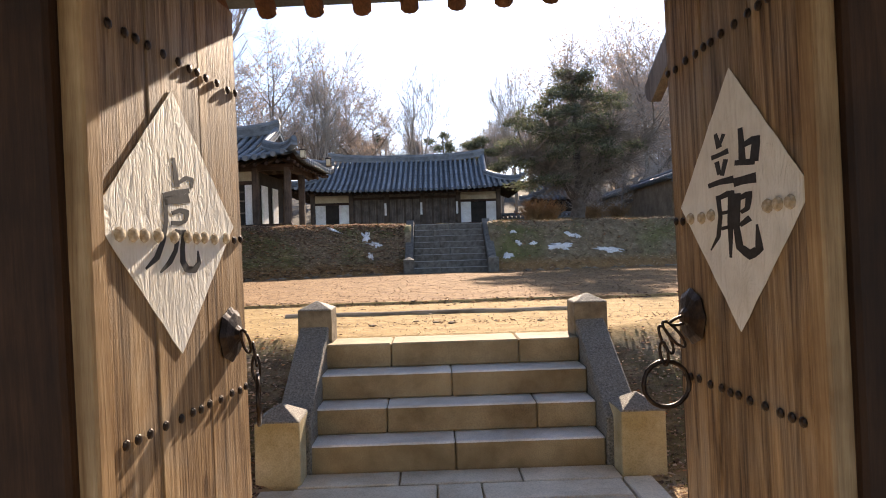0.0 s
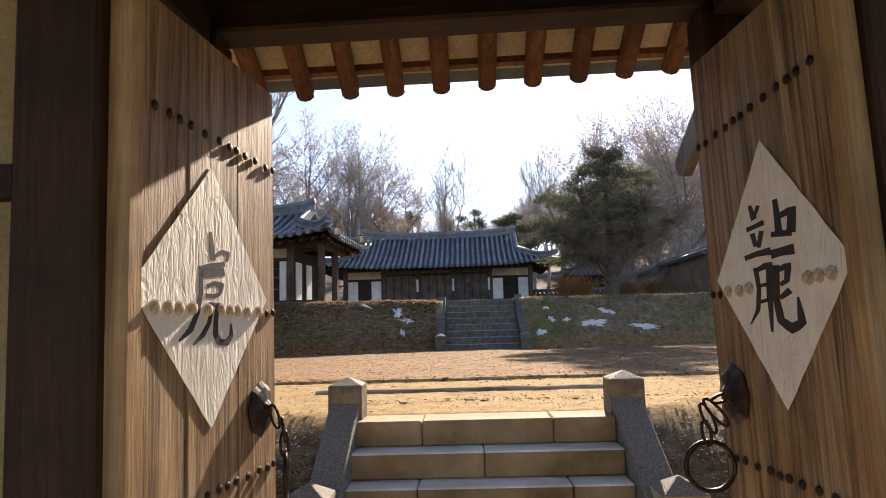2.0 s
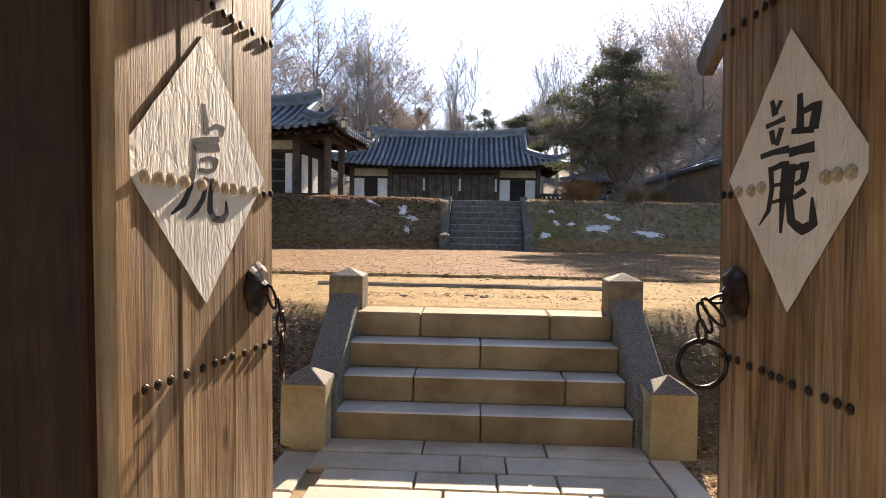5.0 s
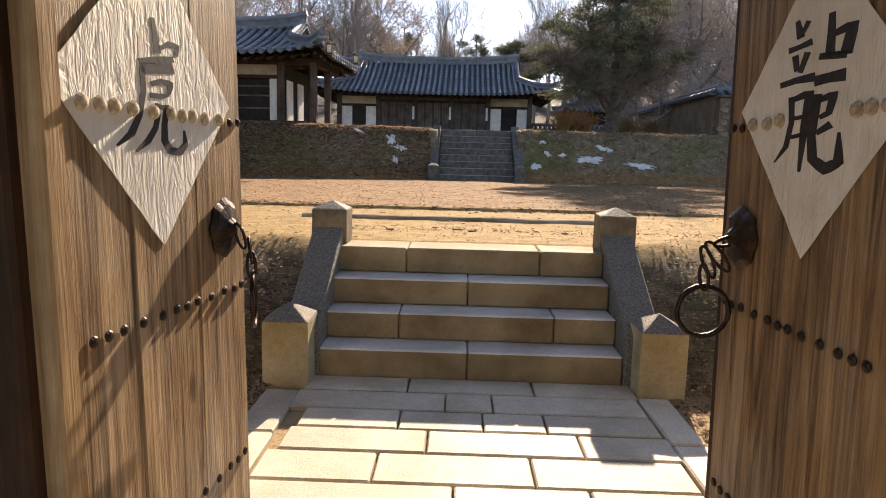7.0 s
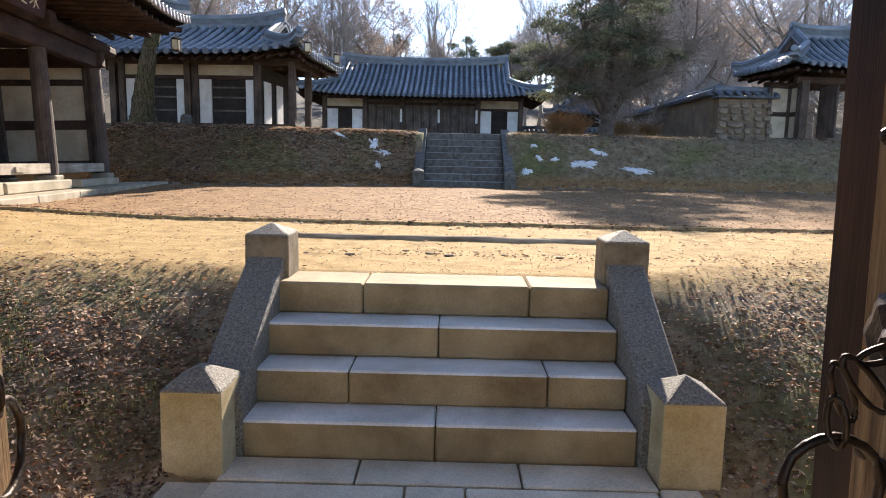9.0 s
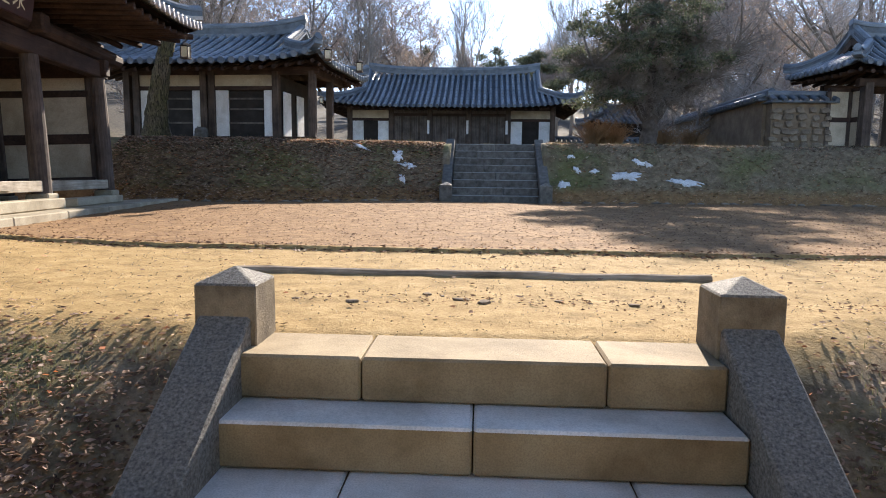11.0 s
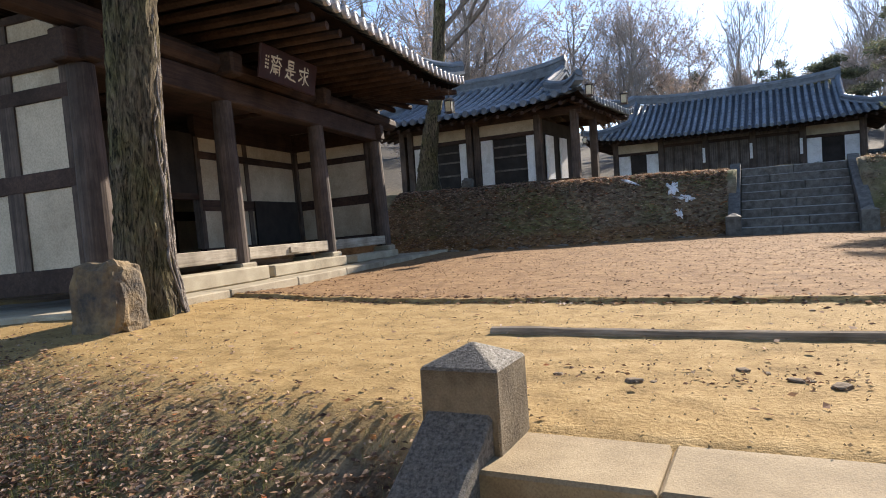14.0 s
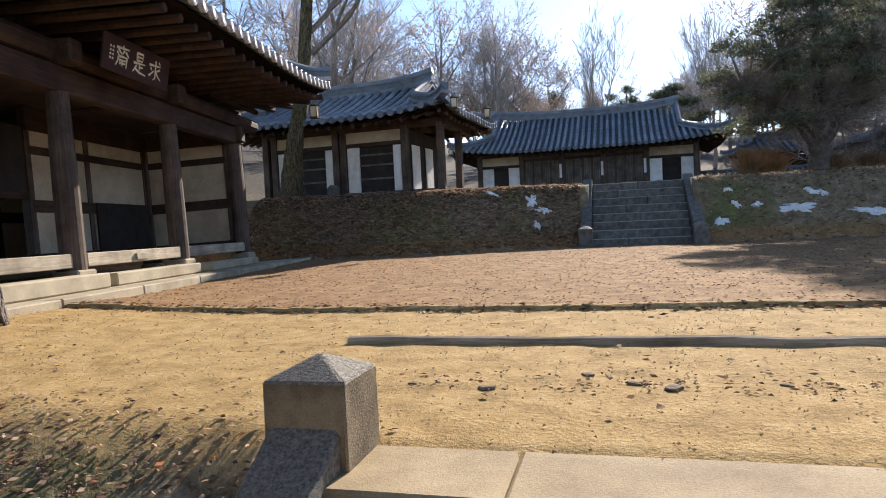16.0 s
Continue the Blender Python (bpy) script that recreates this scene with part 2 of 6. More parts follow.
M["rock_face"] = plain("grey_ochre_rock", (0.035, 0.04, 0.048), (0.33, 0.23, 0.115), 4.0, 0.85, 1.0, 0.02, 0, 30)


def see_through(nt, b, col, share):
    """Thin leaves let part of the light pass."""
    tl = nt.nodes.new("ShaderNodeBsdfTranslucent")
    ms = nt.nodes.new("ShaderNodeMixShader")
    ms.inputs[0].default_value = share
    nt.links.new(col, tl.inputs["Color"])
    nt.links.new(b.outputs[0], ms.inputs[1])
    nt.links.new(tl.outputs[0], ms.inputs[2])
    nt.links.new(ms.outputs[0], nt.nodes["Material Output"].inputs["Surface"])


def leaf_litter(name, stops):
    m, nt, b = material(name, 0.7, spec=0.25)
    g = nt.nodes.new("ShaderNodeNewGeometry")
    col = ramp(nt, g.outputs["Random Per Island"], stops)
    nt.links.new(col, b.inputs["Base Color"])
    see_through(nt, b, col, 0.45)
    return m


M["litter"] = leaf_litter("fallen_leaves", ((0.0, (0.07, 0.04, 0.028)), (0.35, (0.2, 0.12, 0.078)), (0.65, (0.38, 0.25, 0.17)), (0.86, (0.56, 0.42, 0.32)), (0.95, (0.56, 0.36, 0.21)), (1.0, (0.5, 0.15, 0.05))))
M["needles"] = leaf_litter("pine_needles", ((0.0, (0.065, 0.08, 0.05)), (0.6, (0.11, 0.13, 0.08)), (1.0, (0.2, 0.2, 0.13))))
M["dry_leaf"] = leaf_litter("dry_hanging_leaves", ((0.0, (0.32, 0.245, 0.2)), (0.6, (0.44, 0.35, 0.29)), (1.0, (0.54, 0.44, 0.37))))
M["grass"] = leaf_litter("winter_grass", ((0.0, (0.1, 0.1, 0.045)), (0.5, (0.2, 0.165, 0.09)), (1.0, (0.36, 0.29, 0.18))))
M["fresh_grass"] = leaf_litter("green_winter_grass", ((0.0, (0.06, 0.08, 0.02)), (0.5, (0.13, 0.15, 0.045)), (1.0, (0.32, 0.29, 0.14))))
M["crumb"] = leaf_litter("leaf_crumbs", ((0.0, (0.06, 0.032, 0.02)), (0.6, (0.2, 0.115, 0.07)), (1.0, (0.36, 0.24, 0.16))))
M["pebble"] = leaf_litter("small_stones", ((0.0, (0.14, 0.1, 0.06)), (1.0, (0.42, 0.34, 0.22))))


# ---- mesh helpers ----
def finish(name, bm, mat, smooth=False):
    me = bpy.data.meshes.new(name)
    bm.normal_update()
    bm.to_mesh(me)
    bm.free()
    me.materials.append(M[mat])
    if smooth:
        me.polygons.foreach_set("use_smooth", [True] * len(me.polygons))
    return me


def part(name, bm, mat, parent, label="", smooth=False):
    ob = new(name, finish(name, bm, mat, smooth))
    ob.parent = parent
    return tagged(ob, label)


def piece(name, me, parent, m):
    ob = new(name, me)
    ob.parent = parent
    ob.matrix_basis = m
    return ob


def thing(name, label, category, m=None, group="", kind=""):
    ob = new(name)
    if m is not None:
        ob.matrix_basis = m
    return tagged(ob, label, category, group, kind)


def single(name, bm, mat, label, category, m=None, group="", kind="", smooth=False):
    ob = new(name, finish(name, bm, mat, smooth))
    if m is not None:
        ob.matrix_basis = m
    return tagged(ob, label, category, group, kind)


def box(bm, x0, x1, y0, y1, z0, z1, bevel=0.0, m=None):
    r = bmesh.ops.create_cube(bm, size=1)
    vs = r["verts"]
    for v in vs:
        v.co = Vector(((x0 + x1) / 2 + v.co.x * (x1 - x0), (y0 + y1) / 2 + v.co.y * (y1 - y0), (z0 + z1) / 2 + v.co.z * (z1 - z0)))
    if bevel:
        es = list({e for v in vs for e in v.link_edges})
        vs = list({v for f in bmesh.ops.bevel(bm, geom=es, offset=bevel, segments=1, affect="EDGES")["faces"] for v in f.verts} | {v for v in vs if v.is_valid})
    if m is not None:
        bmesh.ops.transform(bm, matrix=m, verts=vs)
    return vs


def boxed(*a, **k):
    bm = bmesh.new()
    box(bm, *a, **k)
    return bm


def tube(bm, pts, radii, sides=8, cap=True, squash=None):
    """A bar swept along pts; radii one for each."""
    pts = [Vector(p) for p in pts]
    rings = []
    for i, p in enumerate(pts):
        d = (pts[min(i + 1, len(pts) - 1)] - pts[max(i - 1, 0)]).normalized()
        a = d.cross(Vector((0, 0, 1)) if abs(d.z) < 0.95 else Vector((0, 1, 0))).normalized()
        b = a.cross(d).normalized()
        sx, sy = squash or (1, 1)
        rings.append([bm.verts.new(p + radii[i] * (a * math.cos(t) * sx + b * math.sin(t) * sy)) for t in (2 * math.pi * (k + 0.5) / sides for k in range(sides))])
    for r0, r1 in zip(rings, rings[1:]):
        for k in range(sides):
            bm.faces.new((r0[k], r0[(k + 1) % sides], r1[(k + 1) % sides], r1[k]))
    if cap:
        bm.faces.new(rings[0][::-1])
        bm.faces.new(rings[-1])
    return bm


def bar(p, q, r0, r1=None, sides=10):
    return tube(bmesh.new(), (p, q), (r0, r1 or r0), sides)


def brush(bm, pts, widths, z=0.0, thick=0.002):
    """A flat brush stroke in the x-z plane, standing proud of y = z."""
    pts = [Vector((p[0], 0, p[1])) for p in pts]
    up, dn = [], []
    for i, p in enumerate(pts):
        d = (pts[min(i + 1, len(pts) - 1)] - pts[max(i - 1, 0)]).normalized()
        n = Vector((-d.z, 0, d.x)) * widths[i] / 2
        up.append(p + n)
        dn.append(p - n)
    front = [bm.verts.new(v + Vector((0, z - thick, 0))) for v in up + dn[::-1]]
    bm.faces.new(front)


def revolve(bm, cx, cy, profile, sides=14):
    rings = [[bm.verts.new((cx + r * math.cos(2 * math.pi * k / sides), cy + r * math.sin(2 * math.pi * k / sides), z)) for k in range(sides)] for r, z in profile]
    for r0, r1 in zip(rings, rings[1:]):
        for k in range(sides):
            bm.faces.new((r0[k], r0[(k + 1) % sides], r1[(k + 1) % sides], r1[k]))
    bm.faces.new(rings[0][::-1])
    bm.faces.new(rings[-1])
    return bm


# ---- ground ----
ZC, ZT = 0.83, 2.36


def smooth01(t):
    t = min(1.0, max(0.0, t))
    return t * t * (3 - 2 * t)


def bank_base(x):
    if x < -0.9:
        return 14.35 - 1.7 * smooth01((-0.9 - x) / 5.0)
    return 14.35 + 0.55 * smooth01((x - 1.6) / 8.0)


def crest(x):
    return 1.15 + 0.16 * min(6.0, max(0.0, abs(x) - 1.4)) + (0.5 * smooth01((x - 1.4) / 1.2) if x > 0 else 0)


def ground_z(x, y):
    n = noise.noise((x * 0.9, y * 0.9, 0.3))
    n2 = noise.noise((x * 5, y * 5, 2.3))
    stairs = abs(x) < 1.30
    if stairs and y < 1.15:
        return -0.03 if y < 0.85 else 0.79
    lo = -0.02 + 0.02 * n
    cr = crest(x)
    foot = -0.3 - 0.75 * smooth01((abs(x) - 1.45) / 0.9)
    t = (y - foot) / (cr + 0.15 - foot)
    z = lo + (ZC - lo) * (0.3 * smooth01(t) + 0.7 * min(1, max(0, t)))
    if t > 0.02:
        z += 0.035 * n * min(1, t * 3) * max(0.25, 1 - max(0, t - 1) * 3) + 0.012 * n2
    z += 0.11 * math.exp(-(((x + 5.7) / 1.5) ** 2) - ((y - 3.3) / 1.7) ** 2)
    if abs(x) < 1.6 and 0.9 < y < 2.0:
        k = smooth01((y - 1.15) / 0.8)
        z = z * k + 0.823 * (1 - k) if stairs else z
    if y > 4.4:
        edge = 4.42 + 0.05 * noise.noise((x * 0.8, 3, 0)) + 0.03 * noise.noise((x * 4, 1, 0)) + 0.02 * x * 0.5
        z += 0.04 * smooth01((y - edge) / 0.04)
    if y > 3.2:
        yb = bank_base(x)
        if 0.36 - 1.16 < x - 0.03 < 0.36 + 1.2 and yb - 0.5 < y < 16.4:
            return ZC - 0.02
        t = (y - yb) / 1.75
        if t > 0:
            z += (ZT - z) * (0.75 * math.sin(min(1, t) * math.pi / 2) + 0.25 * smooth01(t)) + 0.05 * n * (1 if t < 1.5 else 0.6) + 0.03 * n2
        elif t > -0.16:
            z -= 0.05 * smooth01((t + 0.16) / 0.1)
    far = max(0.0, y - 42)
    side = max(0.0, abs(x) - 22)
    z += 17 * (1 - math.exp(-far / 55)) * (0.75 + 0.5 * noise.noise((x * 0.012, y * 0.012, 5))) + 10 * (1 - math.exp(-side / 40)) * smooth01((y - 6) / 25)
    return z


def graded(lo, a, b, hi, fine):
    mid = list(np.arange(a, b + fine / 2, fine))
    left, right, s = [], [], fine
    p = a
    while p > lo:
        s *= 1.22
        p -= s
        left.append(max(p, lo))
    p, s = b, fine
    while p < hi:
        s *= 1.22
        p += s
        right.append(min(p, hi))
    return left[::-1] + mid + right


gx = graded(-600, -9, 9, 600, 0.09)
gy = graded(-300, -0.6, 17.5, 900, 0.09)
gy = sorted(set(gy) | set(np.arange(4.3, 4.62, 0.02)))
verts = [(x, y, ground_z(x, y)) for y in gy for x in gx]
nx = len(gx)
faces = [(j * nx + i, j * nx + i + 1, (j + 1) * nx + i + 1, (j + 1) * nx + i) for j in range(len(gy) - 1) for i in range(nx - 1)]
gm = bpy.data.meshes.new("ground")
gm.from_pydata(verts, [], faces)
gm.polygons.foreach_set("use_smooth", [True] * len(gm.polygons))

m, nt, b = material("earth_sand_and_grass", 0.95, spec=0.2)
geo = nt.nodes.new("ShaderNodeNewGeometry")
xyz = nt.nodes.new("ShaderNodeSeparateXYZ")
nt.links.new(geo.outputs["Position"], xyz.inputs[0])
px, py, pz = xyz.outputs
vec = geo.outputs["Position"]
big, mid_n, fine_n = noise_tex(nt, vec, 0.7, 5, 0.6), noise_tex(nt, vec, 5, 5, 0.65), noise_tex(nt, vec, 45, 4, 0.7)
sand = ramp(nt, mid_n, ((0.3, (0.25, 0.16, 0.06)), (0.52, (0.375, 0.248, 0.1)), (0.75, (0.47, 0.33, 0.155))))
sand = mix(nt, sand, ramp(nt, fine_n, ((0.3, (0.55, 0.5, 0.42)), (0.55, (1, 1, 1)))), 0.7, "MULTIPLY")
brown = ramp(nt, mid_n, ((0.3, (0.18, 0.097, 0.043)), (0.55, (0.285, 0.165, 0.075)), (0.75, (0.38, 0.24, 0.115))))
brown = mix(nt, brown, ramp(nt, fine_n, ((0.33, (0.45, 0.4, 0.35)), (0.55, (1, 1, 1)))), 0.8, "MULTIPLY")
turf = ramp(nt, mid_n, ((0.3, (0.12, 0.085, 0.052)), (0.5, (0.23, 0.17, 0.105)), (0.72, (0.37, 0.285, 0.185))))
turf = mix(nt, turf, ramp(nt, fine_n, ((0.3, (0.4, 0.38, 0.35)), (0.6, (1, 1, 1)))), 0.8, "MULTIPLY")
moss = ramp(nt, mid_n, ((0.3, (0.075, 0.075, 0.026)), (0.7, (0.19, 0.175, 0.07))))
turf = mix(nt, turf, moss, ramp(nt, big, ((0.46, (0, 0, 0)), (0.66, (1, 1, 1)))))
floor_dirt = ramp(nt, mid_n, ((0.3, (0.26, 0.18, 0.09)), (0.7, (0.42, 0.31, 0.18))))
wob = calc(nt, "MULTIPLY", calc(nt, "SUBTRACT", big, 0.5), 0.5)
to_brown = calc(nt, "MULTIPLY_ADD", calc(nt, "ADD", py, wob), 12)
to_brown.node.inputs[2].default_value = -4.48 * 12
to_brown.node.use_clamp = True
col = mix(nt, sand, brown, to_brown)
hgt = calc(nt, "ADD", pz, calc(nt, "MULTIPLY", calc(nt, "SUBTRACT", mid_n, 0.5), 0.25))
to_bank = calc(nt, "MULTIPLY_ADD", hgt, 5, True)
to_bank.node.inputs[2].default_value = -1.06 * 5
col = mix(nt, col, turf, to_bank)
low = calc(nt, "MULTIPLY_ADD", hgt, -9, True)
low.node.inputs[2].default_value = 0.8 * 9
col = mix(nt, col, turf, low)
lowest = calc(nt, "MULTIPLY_ADD", hgt, -14, True)
lowest.node.inputs[2].default_value = 0.06 * 14
col = mix(nt, col, floor_dirt, lowest)
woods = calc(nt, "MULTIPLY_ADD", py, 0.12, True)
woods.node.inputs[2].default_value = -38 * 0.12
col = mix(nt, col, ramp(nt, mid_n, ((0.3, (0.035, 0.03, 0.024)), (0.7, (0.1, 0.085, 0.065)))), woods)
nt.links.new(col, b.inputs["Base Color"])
bump(nt, b, calc(nt, "ADD", mid_n, calc(nt, "MULTIPLY", fine_n, 0.6)), 0.75, 0.022)
M["earth"] = m
gm.materials.append(m)
ground = tagged(new("ground", gm), "yellow sand yard, brown litter field and turf banks", "ground", kind="structure")


# ---- lower stairs ----
H, TR, SW = 0.205, 0.265, 1.075
stairs = thing("stone_stairs", "tan sandstone steps between sloping granite cheek stones", "stairs", kind="structure")
JOINTS = ((-1.075, -0.02, 1.075), (-1.075, -0.53, 0.62, 1.075), (-1.075, -0.02, 1.075), (-1.075, -0.52, 0.56, 1.075))
for i, js in enumerate(JOINTS):
    y0 = i * TR
    for a, c in zip(js, js[1:]):
        bm = boxed(a + 0.003, c - 0.003, y0, y0 + (0.52 if i == 3 else TR + 0.06), (i * H - 0.05) if i == 0 else i * H + 0.002, (i + 1) * H - (0.002 if i else 0), bevel=0.012)
        sb = part("step_block", bm, "step_stone", stairs)
        # Upward faces of the lower three steps get the paler, skylight-painted stone.
        sb.data.materials.append(M["worn_skylit_tread"])
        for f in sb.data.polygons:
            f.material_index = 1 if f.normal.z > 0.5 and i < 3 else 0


def cheek(parent, x0, x1, y0, z0, y1, z1, deep, mat, name="cheek_stone"):
    bm = bmesh.new()
    prof = ((y0, z0), (y1, z1), (y1, z1 - deep), (y0, z0 - deep))
    a = [bm.verts.new((x0, y, z)) for y, z in prof]
    c = [bm.verts.new((x1, y, z)) for y, z in prof]
    bm.faces.new(a)
    bm.faces.new(c[::-1])
    for k in range(4):
        bm.faces.new((a[k], c[k], c[(k + 1) % 4], a[(k + 1) % 4])[::-1])
    bmesh.ops.recalc_face_normals(bm, faces=bm.faces)
    bmesh.ops.bevel(bm, geom=list(bm.edges), offset=0.012, segments=1, affect="EDGES")
    return part(name, bm, mat, parent, "speckled dark granite cheek")


def capped_post(parent, x, y, w, d, z0, z1, zt, mat, name="end_post"):
    """A square stone with a low pyramid top."""
    bm = bmesh.new()
    ring = [(-w / 2, -d / 2), (w / 2, -d / 2), (w / 2, d / 2), (-w / 2, d / 2)]
    lo = [bm.verts.new((x + a * 1.02, y + c * 1.02, z0)) for a, c in ring]
    mi = [bm.verts.new((x + a, y + c, z1)) for a, c in ring]
    tp = bm.verts.new((x, y, zt))
    bm.faces.new(lo[::-1])
    for k in range(4):
        bm.faces.new((lo[k], lo[(k + 1) % 4], mi[(k + 1) % 4], mi[k]))
        bm.faces.new((mi[k], mi[(k + 1) % 4], tp))
    bmesh.ops.bevel(bm, geom=[e for e in bm.edges], offset=0.007, segments=1, affect="EDGES")
    p = part(name, bm, mat, parent, "pyramid-topped stone post")
    p.data.materials.append(M["granite"])
    for f in p.data.polygons:
        f.material_index = 1 if f.normal.z > 0.3 and f.center.z > z1 - 0.02 else 0
    return p


for s in (-1, 1):
    cx = -1.185 if s < 0 else 1.20
    cheek(stairs, cx - 0.125, cx + 0.125, -0.03, 0.36, 1.0, 1.0, 0.62, "granite")
    capped_post(stairs, -1.25 if s < 0 else 1.28, -0.06, 0.31, 0.34, -0.05, 0.445, 0.545, "post_stone")
    capped_post(stairs, -1.18 if s < 0 else 1.21, 1.075, 0.29, 0.29, 0.6, 1.105, 1.175, "brown_granite")

# ---- paving ----
paving = thing("paving", "worn grey paving slabs before the steps", "paving", kind="structure")
ROWS = ((-0.27, -0.005, (-1.12, -0.42, 0.43, 1.12)), (-0.585, -0.28, (-1.14, -0.16, 0.14, 1.1)), (-0.87, -0.595, (-1.02, -0.43, 0.07, 0.44, 1.1)), (-1.17, -0.88, (-1.05, -0.25, 0.6, 1.12)), (-1.5, -1.18, (-1.1, -0.5, 0.3, 1.1)), (-1.85, -1.51, (-1.1, -0.1, 0.55, 1.1)))
for y0, y1, xs in ROWS:
    for a, c in zip(xs, xs[1:]):
        part("slab", boxed(a + 0.006, c - 0.006, y0, y1 - 0.012, -0.1, 0.004 + 0.006 * random.random(), bevel=0.008), "paving", paving)
for x0, x1, ys in ((-1.36, -1.13, (-0.95, -0.3)), (1.12, 1.32, (-0.95, -0.25)), (-1.34, -1.12, (-1.8, -0.97)), (1.12, 1.33, (-1.8, -0.97))):
    part("slab", boxed(x0, x1, ys[0], ys[1], -0.1, 0.004, bevel=0.01), "paving", paving)
gate_floor = single("floor", boxed(-4.2, 4.2, -5.9, -1.87, -0.3, -0.004, bevel=0.01), "floor_sand", "packed yellow earth floor under the gate", "floor", kind="structure")

# ---- gate ----
gate = thing("gate_house", "old timber gate house with plaster bays", "gate house", Matrix.Translation((0, 0, 1.6)) @ pose(0, 0, 0, 0, -1.1) @ Matrix.Translation((0, 0, -1.6)), kind="structure")
GY = -2.95
for x0, x1 in ((-1.34, -1.10), (0.955, 1.62)):
    part("gate_post", boxed(x0, x1, GY - 0.1, GY + 0.1, -0.02, 3.35, bevel=0.012), "post_wood", gate)
for x0, x1 in ((-1.40, -1.18), (0.96, 1.18)):
    part("outer_post", boxed(x0, x1, -1.99, -1.77, -0.02, 2.948, bevel=0.012), "post_wood", gate)
    part("inner_post", boxed(x0, x1, -4.55, -4.33, -0.02, 2.948, bevel=0.012), "post_wood", gate)
part("lintel", boxed(-1.10, 0.955, GY - 0.1, GY + 0.08, 2.69, 2.86, bevel=0.012), "beam_wood", gate)
part("transom_panel", boxed(-1.10, 0.955, GY - 0.02, GY + 0.02, 2.86, 3.35), "plaster", gate)
for yy in (-1.88, -4.44):
    part("purlin", boxed(-3.2, 3.2, yy - 0.1, yy + 0.1, 2.95, 3.12, bevel=0.015), "beam_wood", gate)
part("ridge_beam", boxed(-3.2, 3.2, GY - 0.12, GY + 0.12, 3.48, 3.74, bevel=0.02), "beam_wood", gate)
for sx in (-1, 1):
    xa, xb = (-3.1, -1.34) if sx < 0 else (1.62, 3.1)
    zs = (-0.02, 0.42, 1.05, 2.05, 2.64)
    for z0, z1 in zip(zs, zs[1:]):
        part("plaster_panel", boxed(xa, xb, GY - 0.05, GY + 0.05, z0 + 0.05, z1 - 0.05), "ochre_plaster", gate)
        part("wall_rail", boxed(xa, xb, GY - 0.08, GY + 0.08, z0 - 0.05, z0 + 0.05, bevel=0.008), "beam_wood", gate)
    part("wall_rail", boxed(xa, xb, GY - 0.08, GY + 0.08, 2.59, 2.86, bevel=0.008), "beam_wood", gate)
    part("plaster_panel", boxed(xa, xb, GY - 0.05, GY + 0.05, 2.86, 3.35), "ochre_plaster", gate)
    for ya, yb in ((-4.33, GY - 0.1), (GY + 0.1, -1.99)):
        part("tie_beam", boxed(-1.38 if sx < 0 else 1.0, -1.2 if sx < 0 else 1.16, ya, yb, 2.88, 3.03, bevel=0.01), "beam_wood", gate)
    xe = -3.2 if sx < 0 else 3.1
    part("end_wall", boxed(xe, xe + 0.1, -4.4, -1.9, -0.02, 2.862), "plaster", gate)
E_Y, E_Z = -1.26, 2.9
for i in range(-13, 14):
    x = 0.047 + i * 0.2495
    for sy in (-1, 1):
        tip = (x, E_Y if sy > 0 else 2 * GY - E_Y, E_Z + 0.006 * math.sin(i * 7) + 0.03 * max(0.0, x) ** 2)
        bm = tube(bmesh.new(), ((x, GY, 3.80), tip), (0.054, 0.05), 10)
        part("rafter", bm, "rafter_wood", gate, smooth=False)
SL = (3.83 - (E_Z + 0.05)) / (GY - E_Y)


def slope_sheet(bm, z_up, thick, y_edge):
    """Both roof pitches of the gate, as boards with thickness."""
    for sy in (1, -1):
        ye = y_edge if sy > 0 else 2 * GY - y_edge
        ze = 3.83 - abs(SL) * abs(GY - y_edge) + z_up
        q = [(-3.4, ye, ze), (3.4, ye, ze), (3.4, GY, 3.83 + z_up), (-3.4, GY, 3.83 + z_up)]
        lo = [bm.verts.new(p) for p in q]
        hi = [bm.verts.new((p[0], p[1], p[2] + thick)) for p in q]
        bm.faces.new(lo)
        bm.faces.new(hi[::-1])
        for k in range(4):
            bm.faces.new((lo[k], hi[k], hi[(k + 1) % 4], lo[(k + 1) % 4]))
    bmesh.ops.recalc_face_normals(bm, faces=bm.faces)
    return bm


part("plaster_soffit", slope_sheet(bmesh.new(), 0.012, 0.05, E_Y - 0.03), "plaster", gate, "cream plaster between the rafters")
part("roof_bed", slope_sheet(bmesh.new(), 0.066, 0.12, E_Y + 0.1), "tile_bed", gate)
zb = 3.83 - abs(SL) * abs(GY - E_Y) + 0.012
for sy in (1, -1):
    ye = E_Y - 0.075 if sy > 0 else 2 * GY - E_Y + 0.075
    part("eave_board", boxed(-3.4, 3.4, ye - 0.03, ye + 0.03, zb - 0.01 + 0.03, zb + 0.06), "rafter_wood", gate)
for i in range(-13, 14):
    for sy in (1, -1):
        ye = E_Y + 0.12 if sy > 0 else 2 * GY - E_Y - 0.12
        ze = 3.83 - abs(SL) * abs(GY - (E_Y + 0.12)) + 0.17
        part("tile_course", tube(bmesh.new(), ((i * 0.25, GY, 4.0), (i * 0.25, ye, ze)), (0.075, 0.075), 8), "tile", gate)
part("roof_ridge", boxed(-3.4, 3.4, GY - 0.14, GY + 0.14, 3.98, 4.22, bevel=0.05), "tile", gate)

